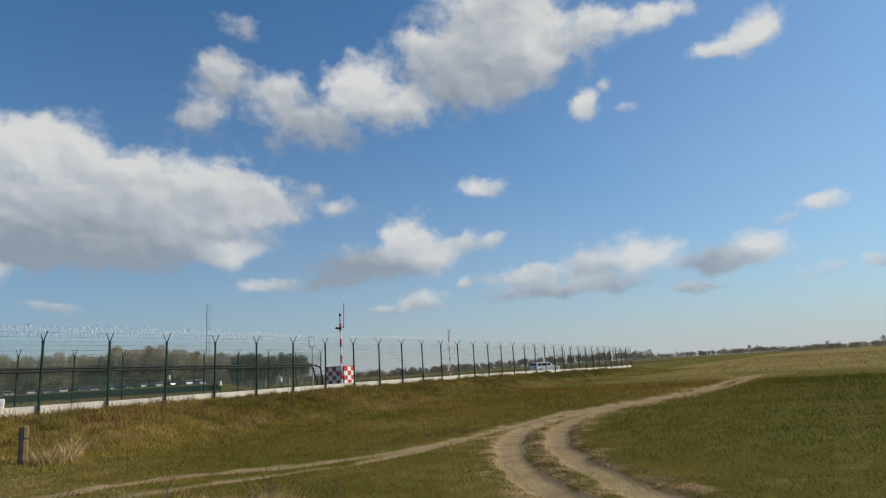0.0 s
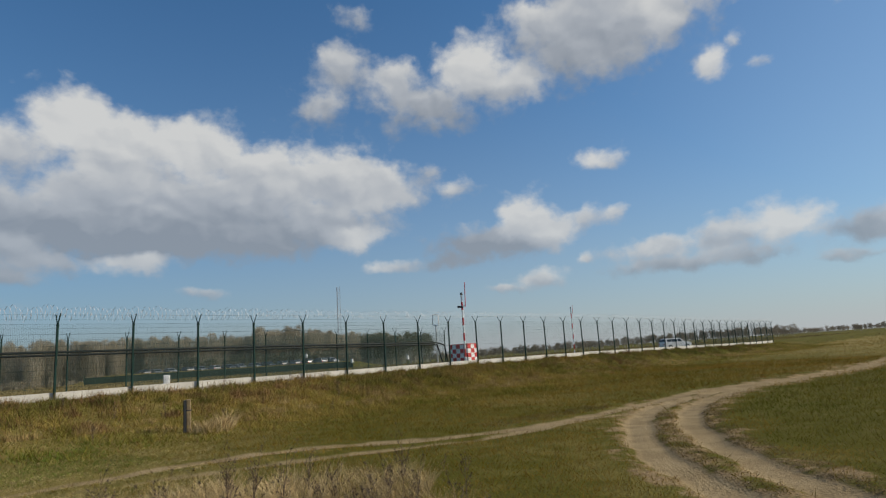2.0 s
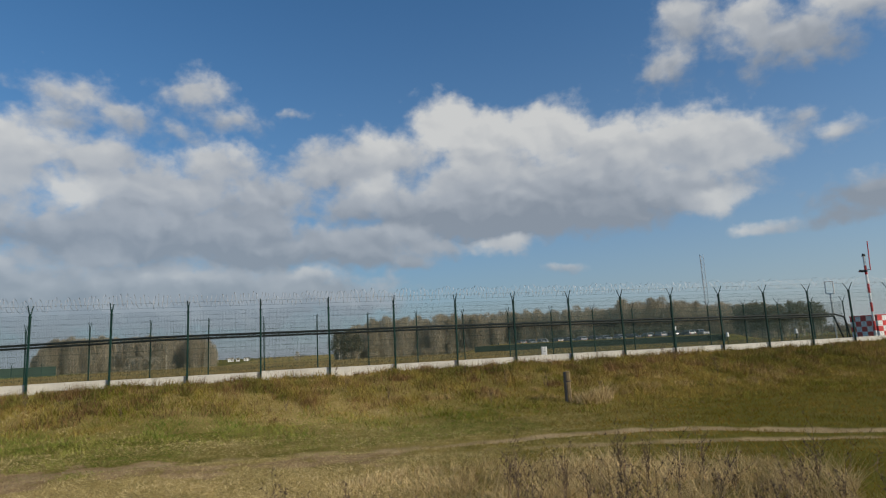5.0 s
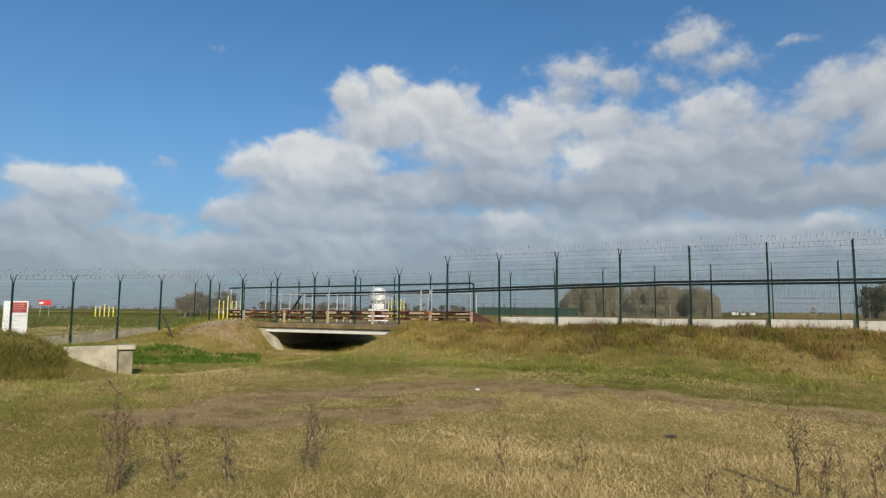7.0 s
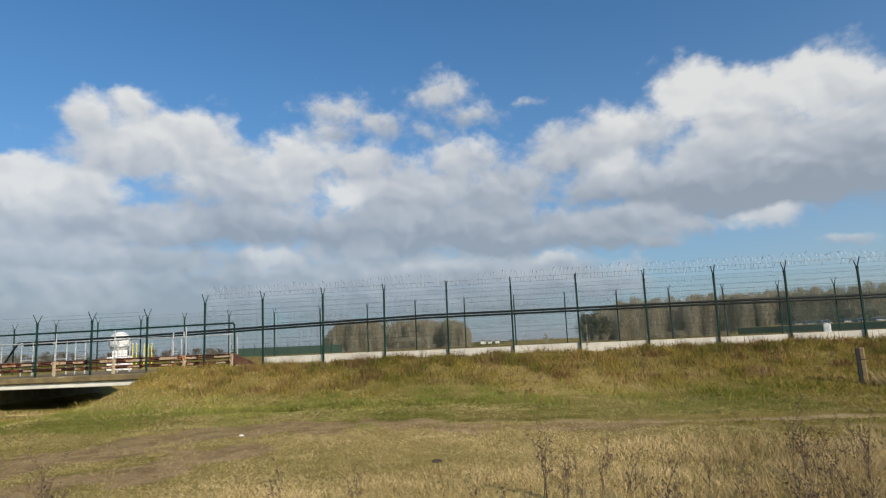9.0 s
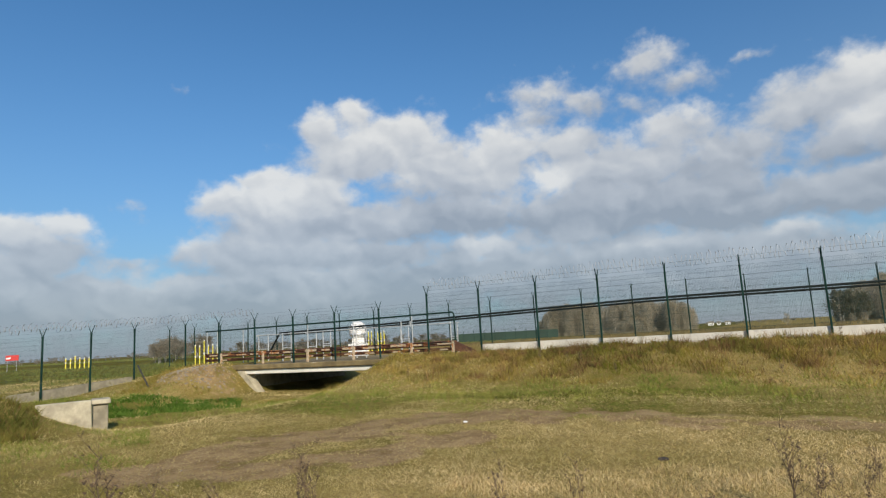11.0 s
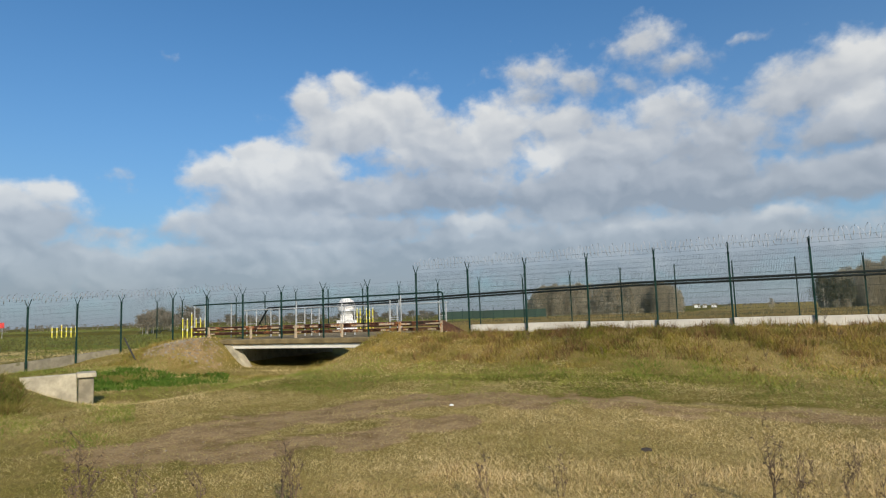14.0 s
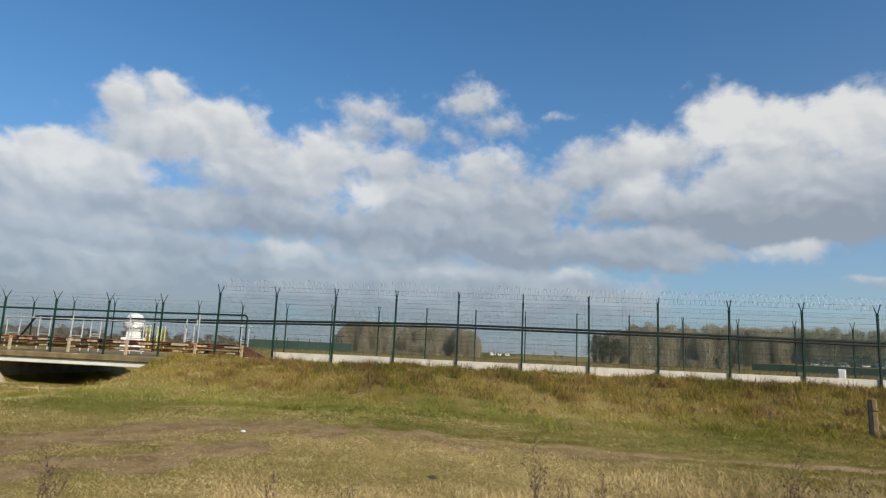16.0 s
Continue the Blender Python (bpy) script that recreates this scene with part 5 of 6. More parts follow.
def wood_of(name, label, spots, models, wood_mat, twig_mat, seed):
    """A wood of many trees: spots are (x, y, scale)."""
    rnd = random.Random(seed)
    out = {0: ([], [], 0), 1: ([], [], 0)}
    acc = [[[], [], 0], [[], [], 0]]
    for x, y, k in spots:
        m = models[rnd.randrange(len(models))]
        a = rnd.uniform(0, 6.2832)
        z = ground_z(x, y)
        ca, sa = math.cos(a), math.sin(a)
        for which in (0, 1):
            V, T = m[which * 2], m[which * 2 + 1]
            if not len(V):
                continue
            W = np.stack([(V[:, 0] * ca - V[:, 1] * sa) * k + x, (V[:, 0] * sa + V[:, 1] * ca) * k + y, V[:, 2] * k + z], 1)
            acc[which][0].append(W)
            acc[which][1].append(T + acc[which][2])
            acc[which][2] += len(V)
    root = thing(name, label, "woodland", kind="stuff")
    for which, mat, nm in ((0, wood_mat, "trunks"), (1, twig_mat, "crowns")):
        if acc[which][0]:
            ob = raw_mesh(nm, np.concatenate(acc[which][0]), np.concatenate(acc[which][1]), mat)
            ob.parent = root
            tagged(ob, kind="stuff")
    return root


rnd = random.Random(31)
FAR_BUSH = [bare_tree(rnd, 8.0, 0.34, 16, 14, 1.1) for i in range(4)]
FAR_SHRUB = [bare_tree(rnd, 3.0, 0.5, 9, 14, 0.6) for i in range(4)]
TALL = [bare_tree(rnd, 13.0, 0.20, 30, 56, 1.0, 0.3, True) for i in range(7)]
BUSHY = [bare_tree(rnd, 8.0, 0.34, 30, 26, 0.62) for i in range(4)]
SHRUB = [bare_tree(rnd, 3.0, 0.5, 18, 24, 0.40) for i in range(4)]


def spots_in(az0, az1, r0, r1, n, k0, k1, seed, edge=None):
    q = random.Random(seed)
    out = []
    for i in range(n):
        a = q.uniform(min(az0, az1), max(az0, az1))
        p = polar(a, q.uniform(r0, r1))
        k = q.uniform(k0, k1)
        if edge:
            k *= edge(a)
        out.append((p.x, p.y, k))
    return out


def fall(az):
    """Height of the main wood along its length."""
    if az > 49.6:
        return 0.45 + 0.55 * max(0.0, (52.6 - az) / 3.0) ** 0.7
    return 1.0 if az > 27 else (1.06 if az > 23 else 0.62 + 0.38 * max(0.0, (az - 12) / 11) ** 0.8)


def belt(az):
    """Height of the poplar belt, lower at both ends."""
    return 0.55 + 0.45 * min(1.0, max(0.0, min(76 - az, az - 62.8) / 1.6)) ** 0.6


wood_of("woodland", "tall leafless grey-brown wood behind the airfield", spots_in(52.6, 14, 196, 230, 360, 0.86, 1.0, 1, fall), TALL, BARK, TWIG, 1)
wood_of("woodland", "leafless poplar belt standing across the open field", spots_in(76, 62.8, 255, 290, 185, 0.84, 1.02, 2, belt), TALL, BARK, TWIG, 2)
wood_of("thicket", "dark evergreen thicket at the edge of the wood", spots_in(17.5, 11.5, 170, 190, 34, 0.85, 1.1, 3) + spots_in(52.6, 50.2, 192, 200, 16, 0.8, 1.15, 4) + spots_in(33, 20, 170, 180, 60, 0.45, 0.62, 14), BUSHY, BARK, DARK_TWIG, 3)
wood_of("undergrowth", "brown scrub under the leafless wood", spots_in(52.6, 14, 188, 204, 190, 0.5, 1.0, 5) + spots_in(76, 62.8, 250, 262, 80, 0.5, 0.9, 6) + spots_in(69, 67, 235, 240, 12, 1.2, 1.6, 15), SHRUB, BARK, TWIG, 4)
wood_of("far_woodland", "low distant line of bare trees along the horizon", spots_in(14, -19, 330, 400, 480, 0.42, 0.72, 7) + spots_in(125, 74, 600, 700, 260, 0.45, 0.8, 8) + spots_in(62, 50, 700, 800, 70, 0.3, 0.6, 16), FAR_BUSH, BARK, HEDGE, 5)
wood_of("scrub", "bare bushes growing beside the airfield", spots_in(109.8, 105.2, 92, 108, 40, 0.6, 1.0, 9) + spots_in(103, 84, 130, 160, 70, 0.5, 0.85, 10), SHRUB, BARK, HEDGE, 6)
wood_of("hedge", "dark hedge line along the meadow's horizon", spots_in(-17.5, -46, 390, 430, 680, 0.6, 1.15, 11), FAR_SHRUB, BARK, HEDGE, 7)


def single_tree(name, label, az, r, k, model, twig, group=""):
    p = polar(az, r)
    z = ground_z(p.x, p.y)
    t = thing(name, label, "tree", (p.x, p.y, z), az * 7, group)
    for nm, V, T, mat in (("trunk", model[0], model[1], BARK), ("crown", model[2], model[3], twig)):
        ob = raw_mesh(nm, V * k, T, mat)
        ob.parent = t
    return t


single_tree("tree", "lone leafless tree in the open field", 56.0, 190.0, 0.42, BUSHY[0], TWIG)
for i, (az, k) in enumerate(((-19.2, 0.55), (-20.4, 0.32), (-25.0, 0.5), (-26.9, 0.62), (-27.5, 0.55), (-29.2, 0.45), (-31.5, 0.5), (-32.4, 0.62), (-33.2, 0.5), (-36.0, 0.75), (-37.0, 0.7))):
    single_tree("tree", "small bare tree on the meadow's horizon", az, 385.0, k, BUSHY[i % 4], HEDGE, "bare trees on the horizon")


def far_building(az, r, w, h):
    p = polar(az, r)
    z = ground_z(p.x, p.y)
    b = thing("building", "tiny white building on the far horizon", "building", (p.x, p.y, z), az, "far buildings")
    bm = bmesh.new()
    box(bm, (-w / 2, 0, 0), (w / 2, 6, h), 0.1)
    part("wall", bm, WHITE, b)
    bm = bmesh.new()
    vs = [bm.verts.new(v) for v in ((-w / 2 - .3, -.3, h), (w / 2 + .3, -.3, h), (w / 2 + .3, 6.3, h), (-w / 2 - .3, 6.3, h), (-w / 2, 3, h + 1.6), (w / 2, 3, h + 1.6))]
    for f in ((0, 1, 5, 4), (3, 4, 5, 2), (0, 4, 3), (1, 2, 5), (3, 2, 1, 0)):
        bm.faces.new([vs[i] for i in f])
    part("roof", bm, OLD_CONCRETE, b)


for az, w, h in ((61.6, 9, 3.5), (61.0, 6, 3), (60.3, 8, 3.2), (79.3, 12, 3.4), (78.6, 7, 2.6)):
    far_building(az, 850.0, w * 0.8, h)


# ---- grass ----
RUSTY = blade_material("rusty_blades", (0.15, 0.105, 0.042), (0.31, 0.195, 0.080), (0.09, 0.05, 0.03))
NETTLE = blade_material("nettle_leaves", (0.050, 0.110, 0.016), (0.115, 0.185, 0.032))
STRAW = blade_material("straw_blades", (0.37, 0.275, 0.125), (0.74, 0.57, 0.30), (0.16, 0.10, 0.055))
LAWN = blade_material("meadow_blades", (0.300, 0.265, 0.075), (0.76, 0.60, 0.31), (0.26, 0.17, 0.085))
BANK = blade_material("bank_blades", (0.160, 0.162, 0.024), (0.42, 0.305, 0.085), (0.23, 0.13, 0.055))
GREENS = blade_material("green_blades", (0.125, 0.185, 0.030), (0.33, 0.325, 0.078), (0.36, 0.28, 0.11))
# olive grass, its colour also darkened for the shaded side seen sunward
SHADED_OLIVE = blade_material("shaded_olive_blades", (0.142, 0.108, 0.010), (0.365, 0.228, 0.050), (0.20, 0.10, 0.036))
MEADOW = blade_material("cropped_meadow_blades", (0.066, 0.090, 0.006), (0.205, 0.158, 0.028), (0.17, 0.12, 0.04))
FIELD = blade_material("tan_field_blades", (0.165, 0.135, 0.058), (0.270, 0.205, 0.095))
AIRFIELD = blade_material("mown_airfield_blades", (0.125, 0.165, 0.035), (0.230, 0.225, 0.075))
HERB_DARK = blade_material("dark_herb_leaves", (0.115, 0.122, 0.028), (0.270, 0.225, 0.060), (0.15, 0.085, 0.04))
HERB_BROWN = blade_material("brown_herb_leaves", (0.140, 0.085, 0.038), (0.290, 0.180, 0.080))
HERB_TAN = blade_material("tan_herb_leaves", (0.280, 0.195, 0.072), (0.520, 0.380, 0.165), (0.15, 0.09, 0.045))


def blades(name, label, x, y, h, w, lean, mat, seed):
    """Thin upright triangles, one blade each, rooted in the ground."""
    r = np.random.RandomState(seed)
    n = len(x)
    z = land(x, y) - 0.015
    a = r.uniform(0, 6.2832, n)
    b = r.uniform(0, 6.2832, n)
    dx, dy = np.cos(a) * w / 2, np.sin(a) * w / 2
    tipx, tipy = x + np.cos(b) * lean * h, y + np.sin(b) * lean * h
    V = np.empty((n, 3, 3))
    V[:, 0] = np.stack([x - dx, y - dy, z], 1)
    V[:, 1] = np.stack([x + dx, y + dy, z], 1)
    V[:, 2] = np.stack([tipx, tipy, z + h], 1)
    ob = raw_mesh(name, V.reshape(-1, 3), np.arange(n * 3).reshape(-1, 3), mat)
    return tagged(ob, label, "grass", kind="stuff")


def scatter(n, az0, az1, r0, r1, seed, power=1.0):
    r = np.random.RandomState(seed)
    a = np.radians(r.uniform(az0, az1, n))
    d = r0 + (r1 - r0) * r.uniform(0, 1, n) ** power
    return -np.sin(a) * d, np.cos(a) * d, d, r


# short meadow grass, thinning with distance, none on the worn ground
x, y, d, r = scatter(490000, -44, 130, 5.0, 46, 1, 1.25)
s, dd = x * U[0] + y * U[1], x * N[0] + y * N[1]
keep = (track_mask(x, y) + r.uniform(-0.25, 0.25, len(x)) < 0.35) & (bare_mask(x, y) + r.uniform(-0.75, 0.5, len(x)) < 0.5) & (dd < 23.7) & (waves(x, y, 1.1, 40) + r.uniform(-0.35, 0.9, len(x)) > -0.12)
x, y, d, s, dd = x[keep], y[keep], d[keep], s[keep], dd[keep]
size = 0.6 + d / 22.0
right = green_side(x, y) > r.uniform(0.1, 0.9, len(x))
green = ~right & (dd > 12.4 + waves(x, y, 3.0, 47)) & (dd < 17.5) & (s < 6) & (waves(x, y, 4.0, 41) + r.uniform(-0.3, 0.3, len(x)) > -0.1)
# toward the sun's side the grass takes the darker colour, standing for shade
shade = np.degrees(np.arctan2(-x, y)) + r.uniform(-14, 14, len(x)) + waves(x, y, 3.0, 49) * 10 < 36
for sel, name, label, mat, seed in ((right, "meadow_grass", "short cropped green meadow grass", MEADOW, 4), (green, "green_grass", "short green meadow grass", GREENS, 2), (~green & ~right & shade, "shaded_olive_grass", "olive autumn grass, dulled in colour for its shaded side", SHADED_OLIVE, 5), (~green & ~right & ~shade, "autumn_grass", "short yellowing autumn grass", LAWN, 3)):
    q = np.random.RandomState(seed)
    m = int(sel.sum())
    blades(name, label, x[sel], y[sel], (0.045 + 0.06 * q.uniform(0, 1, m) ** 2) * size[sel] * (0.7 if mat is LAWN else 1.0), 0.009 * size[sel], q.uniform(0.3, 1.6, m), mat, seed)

# rank weeds on the bank
r = np.random.RandomState(7)
n = 330000
s = np.where(r.uniform(0, 1, n) < 0.75, r.uniform(-27, 32, n), r.uniform(32, 92, n))
dd = r.uniform(15.2, 23.85, n)
x, y = U[0] * s + N[0] * dd, U[1] * s + N[1] * dd
mid = -19.4 + (24 - dd) * 0.12
keep = ((np.abs(s - mid) > 3.6) | (dd < 20)) & (waves(x, y, 1.6, 42) + r.uniform(-0.6, 0.8, n) > -0.1) & (track_mask(x, y) < 0.3) & (bare_mask(x, y) < 0.45) & ((dd > 17) | (r.uniform(0, 1, n) < 0.35))
x, y, s, dd = x[keep], y[keep], s[keep], dd[keep]
tall = np.clip(0.55 + waves(x, y, 2.6, 43) * 1.3, 0.15, 1.3) * (1 - 0.55 * ss(dd, 22.9, 23.8))
lush = (dd < 19.3 + waves(x, y, 3.5, 52) * 2.0 + r.uniform(-0.8, 0.8, len(x))) & (s < 5 + r.uniform(-6, 6, len(x)))
for sel, name, label, mat, seed in ((lush, "bank_grass", "fresh green grass on the foot of the bank", GREENS, 8), (~lush, "bank_weeds", "rank olive and brown weeds on the bank", BANK, 9)):
    m = int(sel.sum())
    blades(name, label, x[sel], y[sel], (0.09 + 0.22 * r.uniform(0, 1, m) ** 2.5) * tall[sel] * (0.42 if mat is GREENS else 1.0) + 0.04, 0.014 + 0.014 * r.uniform(0, 1, m), r.uniform(0.3, 1.5, m), mat, seed)

# clumps of herbs and rank tufts on the bank, darker along its crest
def clumps(name, label, s, dd, mat, seed, low, high, per=110):
    q = np.random.RandomState(seed)
    n = len(s)
    wide, tall_ = q.uniform(0.14, 0.42, n), q.uniform(low, high, n)
    k = q.randint(0, n, n * per)
    a, d = q.uniform(0, 6.2832, n * per), np.sqrt(q.uniform(0, 1, n * per))
    ss_, dd_ = s[k] + np.cos(a) * d * wide[k] * 1.4, np.minimum(dd[k] + np.sin(a) * d * wide[k], 23.88)
    x, y = U[0] * ss_ + N[0] * dd_, U[1] * ss_ + N[1] * dd_
    h = tall_[k] * (1.05 - 0.7 * d ** 2) * q.uniform(0.45, 1.0, n * per)
    fine = track_mask(x, y) < 0.3
    blades(name, label, x[fine], y[fine], h[fine], q.uniform(0.012, 0.034, n * per)[fine], q.uniform(0.2, 1.1, n * per)[fine], mat, seed + 1)


r = np.random.RandomState(61)
s, dd = r.uniform(-12.5, 78, 2200), 18.0 + 5.6 * r.uniform(0, 1, 2200) ** 0.75
x, y = U[0] * s + N[0] * dd, U[1] * s + N[1] * dd
keep = waves(x, y, 5.0, 62) + r.uniform(-0.35, 0.55, len(s)) > 0.0
s, dd = s[keep], dd[keep]
pick = ss(dd, 18.4, 22.4) + waves(U[0] * s + N[0] * dd, U[1] * s + N[1] * dd, 4.0, 63) * 0.7 + r.uniform(-0.35, 0.35, len(s))
rusty = r.uniform(0, 1, len(s)) < 0.34 - 0.2 * ss(s, 5, 25)
clumps("bank_herbs", "clumps of dark olive herbs along the bank", s[(pick > 0.5) & ~rusty], dd[(pick > 0.5) & ~rusty], HERB_DARK, 64, 0.14, 0.42)
clumps("bank_herbs", "clumps of withered brown herbs along the bank", s[(pick > 0.5) & rusty], dd[(pick > 0.5) & rusty], HERB_BROWN, 66, 0.16, 0.50)
clumps("bank_tufts", "tan tufts of dry grass on the bank", s[(pick < 0.42) & (s > -3)], dd[(pick < 0.42) & (s > -3)], HERB_TAN, 68, 0.12, 0.34, 80)
s = r.uniform(-11, 60, 150)
clumps("wall_fringe", "weeds growing against the footing wall", s, r.uniform(23.6, 23.86, 150), HERB_BROWN, 70, 0.16, 0.42, 26)
q = 8.55 + r.uniform(-0.2, 1.5, 9)
clumps("post_tuft", "pale dry tufts beside the boundary post", q, 17.5 + r.uniform(-0.5, 0.3, 9), STRAW, 72, 0.35, 0.62, 150)

# dark dead litter along the ruts
LITTER = blade_material("dead_litter_blades", (0.115, 0.088, 0.046), (0.245, 0.180, 0.088))
r = np.random.RandomState(81)
x, y = r.uniform(-3, 6, 200000), r.uniform(6.5, 20, 200000)
mask = np.maximum(1 - ss(near_line(x, y, LITTER_EDGE), 0.08, 0.50), 0.75 * (1 - ss(near_line(x, y, LITTER_MID), 0.10, 0.45)))
mask = np.maximum(mask, 0.7 * (1 - ss(near_line(x, y, LITTER_BANK), 0.3, 0.9)))
keep = (mask * (0.75 + waves(x, y, 0.9, 82)) > r.uniform(0.15, 1.0, len(x))) & (track_mask(x, y) < 0.4)
x, y = x[keep], y[keep]
blades("dead_litter", "dark matted dead stems beside the wheel ruts", x, y, 0.02 + 0.05 * r.uniform(0, 1, len(x)) ** 2, 0.008 + 0.010 * r.uniform(0, 1, len(x)), r.uniform(0.8, 3.0, len(x)), LITTER, 83)

# rough grass over the hummock by the culvert
x, y, d, r = scatter(22000, 117.6, 129, 16.5, 20.6, 23)
keep = waves(x, y, 1.4, 51) + r.uniform(-0.5, 0.7, len(x)) > 0.0
x, y = x[keep], y[keep]
blades("hummock_grass", "rough long grass over a hummock", x, y, 0.08 + 0.22 * r.uniform(0, 1, len(x)) ** 1.5, 0.014 + 0.012 * r.uniform(0, 1, len(x)), r.uniform(0.3, 1.3, len(x)), HERB_DARK, 24)

# reddish dock and mugwort on the bank
r = np.random.RandomState(17)
n = 26000
s, dd = r.uniform(-11, 30, n), r.uniform(19.2, 23.8, n)
x, y = U[0] * s + N[0] * dd, U[1] * s + N[1] * dd
keep = waves(x, y, 2.8, 50) + r.uniform(-0.25, 0.25, n) > 0.16
x, y = x[keep], y[keep]
blades("bank_dock", "reddish-brown dead dock and mugwort on the bank", x, y, 0.12 + 0.38 * r.uniform(0, 1, len(x)) ** 2, 0.014 + 0.014 * r.uniform(0, 1, len(x)), r.uniform(0.1, 0.7, len(x)), RUSTY, 18)

# fine flattened mat of grass close to the road
x, y, d, r = scatter(270000, 30, 130, 5.0, 18, 19, 0.9)
dd = x * N[0] + y * N[1]
keep = (track_mask(x, y) + r.uniform(-0.2, 0.2, len(x)) < 0.35) & (bare_mask(x, y) + r.uniform(-0.72, 0.5, len(x)) < 0.5) & (dd < 16)
x, y, d = x[keep], y[keep], d[keep]
blades("grass_mat", "flattened mat of pale autumn grass", x, y, (0.018 + 0.035 * r.uniform(0, 1, len(x)) ** 2), 0.006 + 0.0005 * d, r.uniform(1.0, 4.5, len(x)), LAWN, 20)

# tall dry grass in front
x, y, d, r = scatter(170000, 2, 100, 3.6, 10.5, 9, 0.8)
az = np.degrees(np.arctan2(-x, y))
edge = 10.4 - 1.8 * ss(az, 44, 62) - 1.6 * ss(az, 72, 94) - 3.5 * (1 - ss(az, 6, 16)) + waves(x, y, 2.5, 44) * 1.1
keep = (d < edge) & (waves(x, y, 0.9, 45) + r.uniform(-0.7, 0.7, len(x)) > -0.05)
x, y, d = x[keep], y[keep], d[keep]
blades("dry_grass", "tall straw-coloured dry grass", x, y, (0.11 + 0.33 * r.uniform(0, 1, len(x)) ** 1.8) * np.clip(0.8 + waves(x, y, 2.0, 46), 0.35, 1.2) * (1 - 0.70 * ss(np.degrees(np.arctan2(-x, y)), 26, 56)), 0.004 + 0.006 * r.uniform(0, 1, len(x)), r.uniform(0.2, 1.5, len(x)), STRAW, 10)

# far tufts on the open meadow and the airfield
x, y, d, r = scatter(150000, -44, 130, 40, 230, 11, 1.8)
dd = x * N[0] + y * N[1]
s = x * U[0] + y * U[1]
keep = (track_mask(x, y) < 0.3) & ((dd < 22) | (dd > 34) | (s < -29))
x, y, d, s, dd = x[keep], y[keep], d[keep], s[keep], dd[keep]
for sel, mat, name, label in ((s < -28.5, AIRFIELD, "airfield_grass", "mown green airfield grass"), ((s >= -28.5) & (dd < 20), SHADED_OLIVE, "far_grass", "uneven tufts over the distant meadow"), ((s >= -28.5) & (dd >= 20), FIELD, "field_grass", "tan grass of the field behind the fence")):
    m = int(sel.sum())
    blades(name, label, x[sel], y[sel], (0.06 + 0.14 * r.uniform(0, 1, m) ** 2) * (0.7 + d[sel] / 120) * (0.5 if mat is SHADED_OLIVE else 1.0), 0.03 + d[sel] / 1500, r.uniform(0.2, 1.0, m), mat, 12)

# fresh green patch in front of the culvert
x, y, d, r = scatter(15000, 110, 124, 11.0, 18.5, 91)
keep = waves(x, y, 3.2, 92) + r.uniform(-0.3, 0.3, len(x)) > 0.10
x, y = x[keep], y[keep]
blades("fresh_grass", "patches of fresh green grass near the culvert", x, y, 0.03 + 0.09 * r.uniform(0, 1, len(x)) ** 2, 0.012 + 0.014 * r.uniform(0, 1, len(x)), r.uniform(0.5, 1.8, len(x)), GREENS, 93)

# nettles on the ditch's shoulder
x, y, d, r = scatter(15000, 103, 114, 25.0, 29.5, 13)
keep = waves(x, y, 1.8, 48) + r.uniform(-0.4, 0.4, len(x)) > 0.14
x, y = x[keep], y[keep]
blades("nettles", "dark green nettles on the ditch bank", x, y, 0.04 + 0.18 * r.uniform(0, 1, len(x)), 0.04 + 0.04 * r.uniform(0, 1, len(x)), r.uniform(0.4, 1.4, len(x)), NETTLE, 14)


# ---- dead weeds in the foreground ----
def weed_mesh(rnd, h):
    bm = bmesh.new()

    def shoot(a, way, length, r, depth):
        pts = [a]
        d = way.normalized()
        for i in range(3):
            d = (d + Vector((rnd.gauss(0, 0.10), rnd.gauss(0, 0.10), 0.05))).normalized()
            pts.append(pts[-1] + d * length / 3)
        for i in range(3):
            tube(bm, pts[i], pts[i + 1], r * (1 - i * 0.28), r * (1 - (i + 1) * 0.28), sides=3, caps=False)
        if depth:
            for k in range(7 if depth == 2 else 3):
                q = rnd.uniform(0.25, 1.0) * 3
                i = min(2, int(q))
                c = pts[i].lerp(pts[i + 1], q - i)
                ang = rnd.uniform(0, 6.2832)
                shoot(c, Vector((math.cos(ang), math.sin(ang), rnd.uniform(0.7, 1.6))), length * rnd.uniform(0.18, 0.38), r * 0.55, depth - 1)
        else:
            for k in range(3):
                c = pts[1].lerp(pts[3], rnd.uniform(0, 1))
                e = rnd.uniform(0.006, 0.011)
                bm.faces.new([bm.verts.new(c + Vector((rnd.gauss(0, e), rnd.gauss(0, e), rnd.gauss(0, e)))) for q in range(3)])
    for k in range(rnd.randint(2, 4)):
        ang = rnd.uniform(0, 6.2832)
        lean = rnd.uniform(0.05, 0.4)
        shoot(Vector((rnd.gauss(0, 0.03), rnd.gauss(0, 0.03), -0.03)), Vector((math.cos(ang) * lean, math.sin(ang) * lean, 1)), h * rnd.uniform(0.6, 1.0), 0.0060, 2)
    me = bpy.data.meshes.new("dead_weed")
    bm.to_mesh(me)
    bm.free()
    me.materials.append(STALK)
    return me


rnd = random.Random(77)
WEEDS = [weed_mesh(rnd, h) for h in (0.55, 0.7, 0.85, 0.6)]


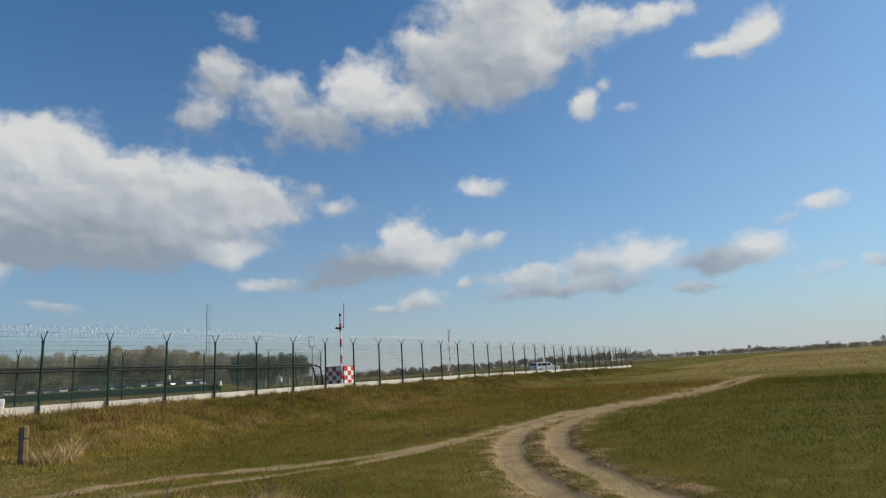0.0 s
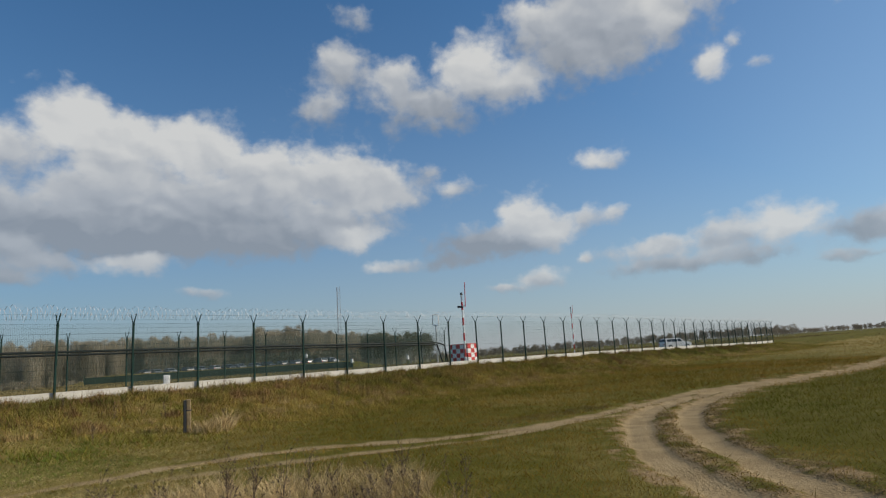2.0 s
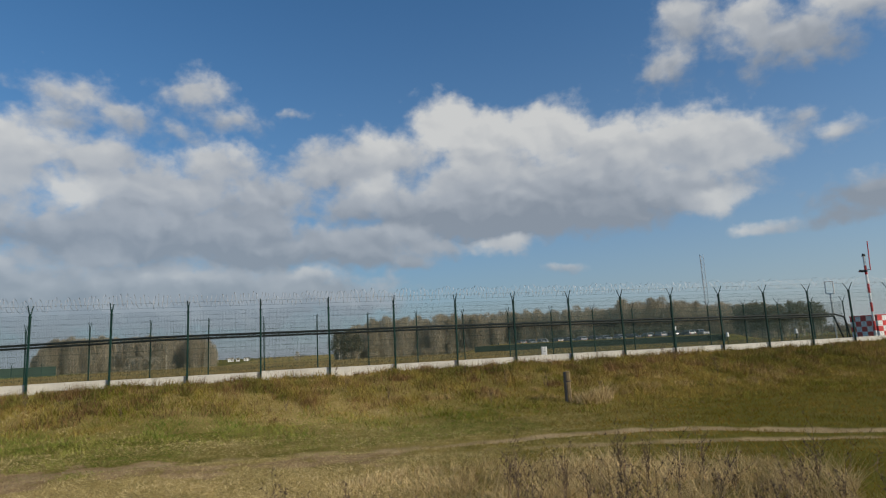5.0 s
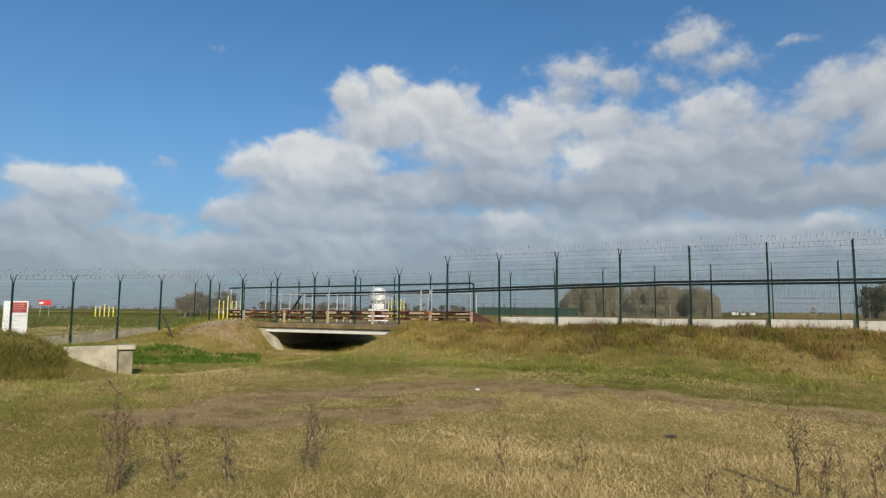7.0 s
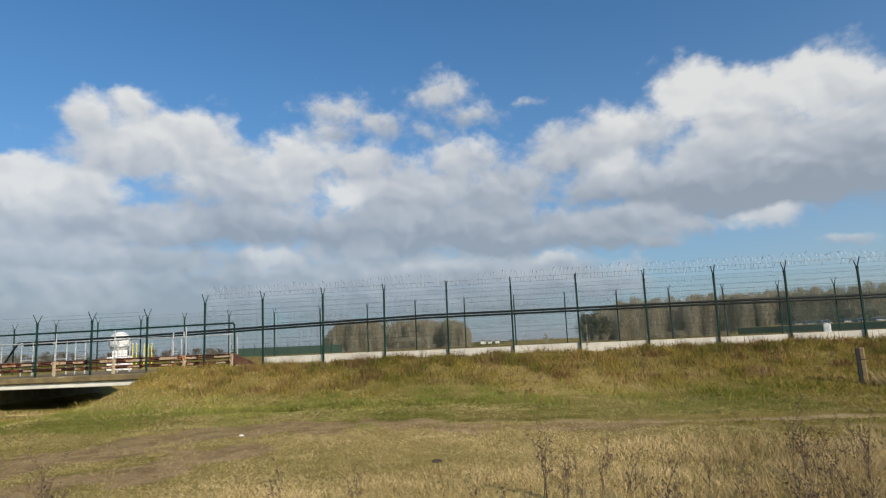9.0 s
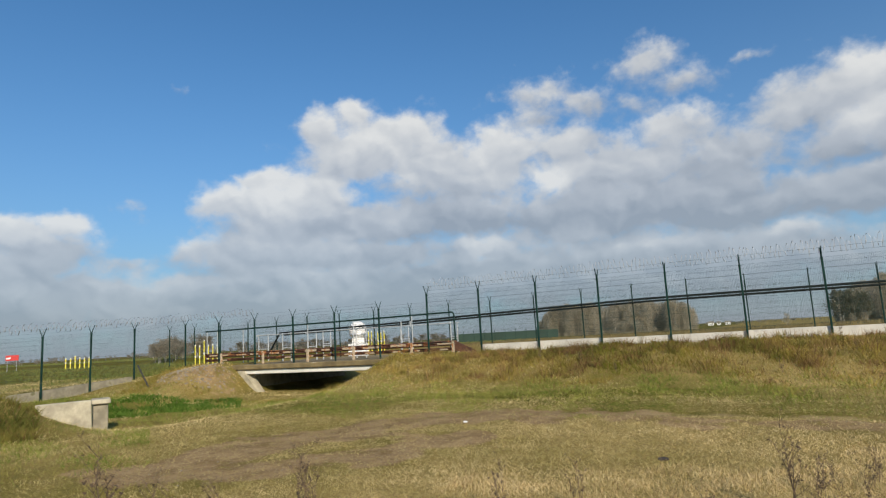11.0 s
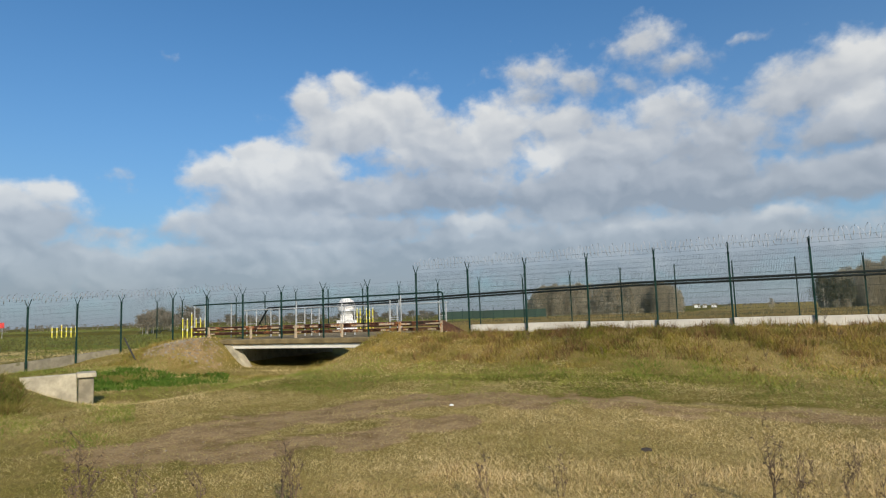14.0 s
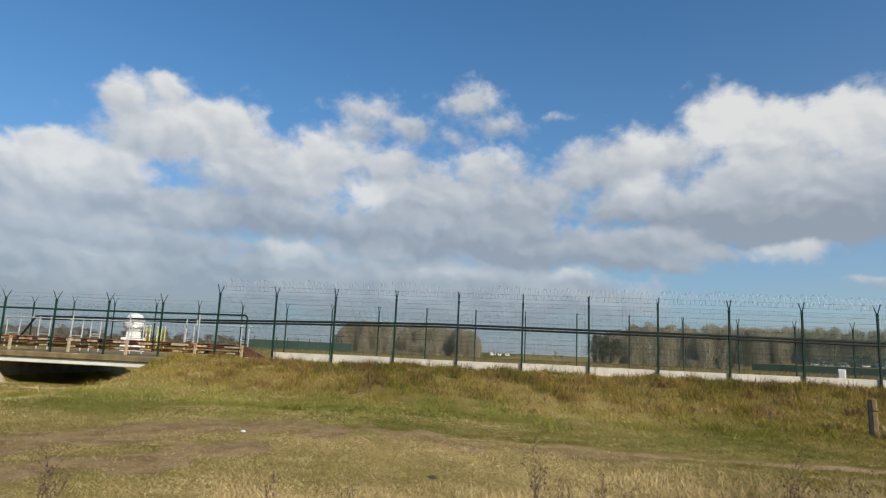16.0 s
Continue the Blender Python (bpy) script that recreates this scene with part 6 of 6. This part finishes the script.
def weed(az, r, k):
    p = polar(az, r)
    ob = new("dead_weed", WEEDS[rnd.randrange(4)])
    ob.matrix_basis = pose(p.x, p.y, ground_z(p.x, p.y), 0, 0, rnd.uniform(0, 360)) @ Matrix.Diagonal((k, k, k, 1))
    tagged(ob, "dark dried weed with branching seed stalks", "weed", "dead weeds in the foreground")


for az, r, k in ((113.8, 6.4, 1.35), (113.0, 6.5, 1.2), (109.0, 6.3, 1.15), (104.6, 6.2, 1.0), (98.4, 6.4, 1.2), (97.6, 6.5, 0.95), (81, 6.4, 0.85), (74.5, 6.6, 0.75), (64.5, 6.0, 0.6), (58.0, 6.6, 1.05), (56.5, 6.4, 0.85), (62, 5.6, 0.6), (59.5, 5.4, 0.65), (51, 6.4, 0.85), (48, 6.0, 0.9)):
    weed(az, r, k)
for i in range(46):
    az = rnd.uniform(8, 58)
    weed(az, rnd.uniform(5.2, 9.0), rnd.uniform(0.75, 1.1) * (1.0 if az < 40 else 0.58))
for i in range(26):
    q = place(rnd.uniform(-12, 25), rnd.uniform(18, 23.6))
    weed(math.degrees(math.atan2(-q.x, q.y)), math.hypot(q.x, q.y), rnd.uniform(0.6, 1.0))


# ---- litter, clods and stones ----
STONE = material("pale_stone", (0.27, 0.225, 0.17), 0.9, vary=0.2, scale=10.0, bump=0.3)
CLOD = material("dark_clod", (0.05, 0.038, 0.028), 0.95, vary=0.3, scale=10.0, bump=0.5)


def lump(name, label, category, x, y, r, mat, seed, flat=0.5, group=""):
    q = random.Random(seed)
    bm = bmesh.new()
    bmesh.ops.create_icosphere(bm, subdivisions=1, radius=r)
    for v in bm.verts:
        v.co *= q.uniform(0.7, 1.25)
        v.co.z *= flat
    ob = part(name, bm, mat, None)
    ob.location = (x, y, ground_z(x, y) + r * flat * 0.3)
    tagged(ob, label, category, group)


lump("litter", "crumpled white scrap lying on the trodden grass", "litter", -12.85, 1.45, 0.055, WHITE, 1)
lump("clod", "dark burnt clod lying on the grass", "clod", -8.15, 3.43, 0.085, CLOD, 2, 0.35)
rnd = random.Random(5)
for i in range(40):
    p = Vector((rnd.uniform(-14.5, -8.5), rnd.uniform(-4.5, 4.0)))
    if bare_mask(np.array([p.x]), np.array([p.y]))[0] < 0.4:
        continue
    lump("stone", "small pale stone on the bare soil", "stone", p.x, p.y, rnd.uniform(0.010, 0.020), STONE, i, 0.6, "stones on the bare soil")
heap = polar(106.4, 32.4)
for i in range(280):
    a, q = rnd.uniform(0, 6.283), rnd.uniform(0, 1) ** 0.6 * 1.75
    lump("rubble", "grey chunk of rubble on the heap", "rubble", heap.x + math.cos(a) * q, heap.y + math.sin(a) * q, rnd.uniform(0.02, 0.065), STONE if i % 3 else OLD_CONCRETE, 200 + i, 0.7, "rubble heap")
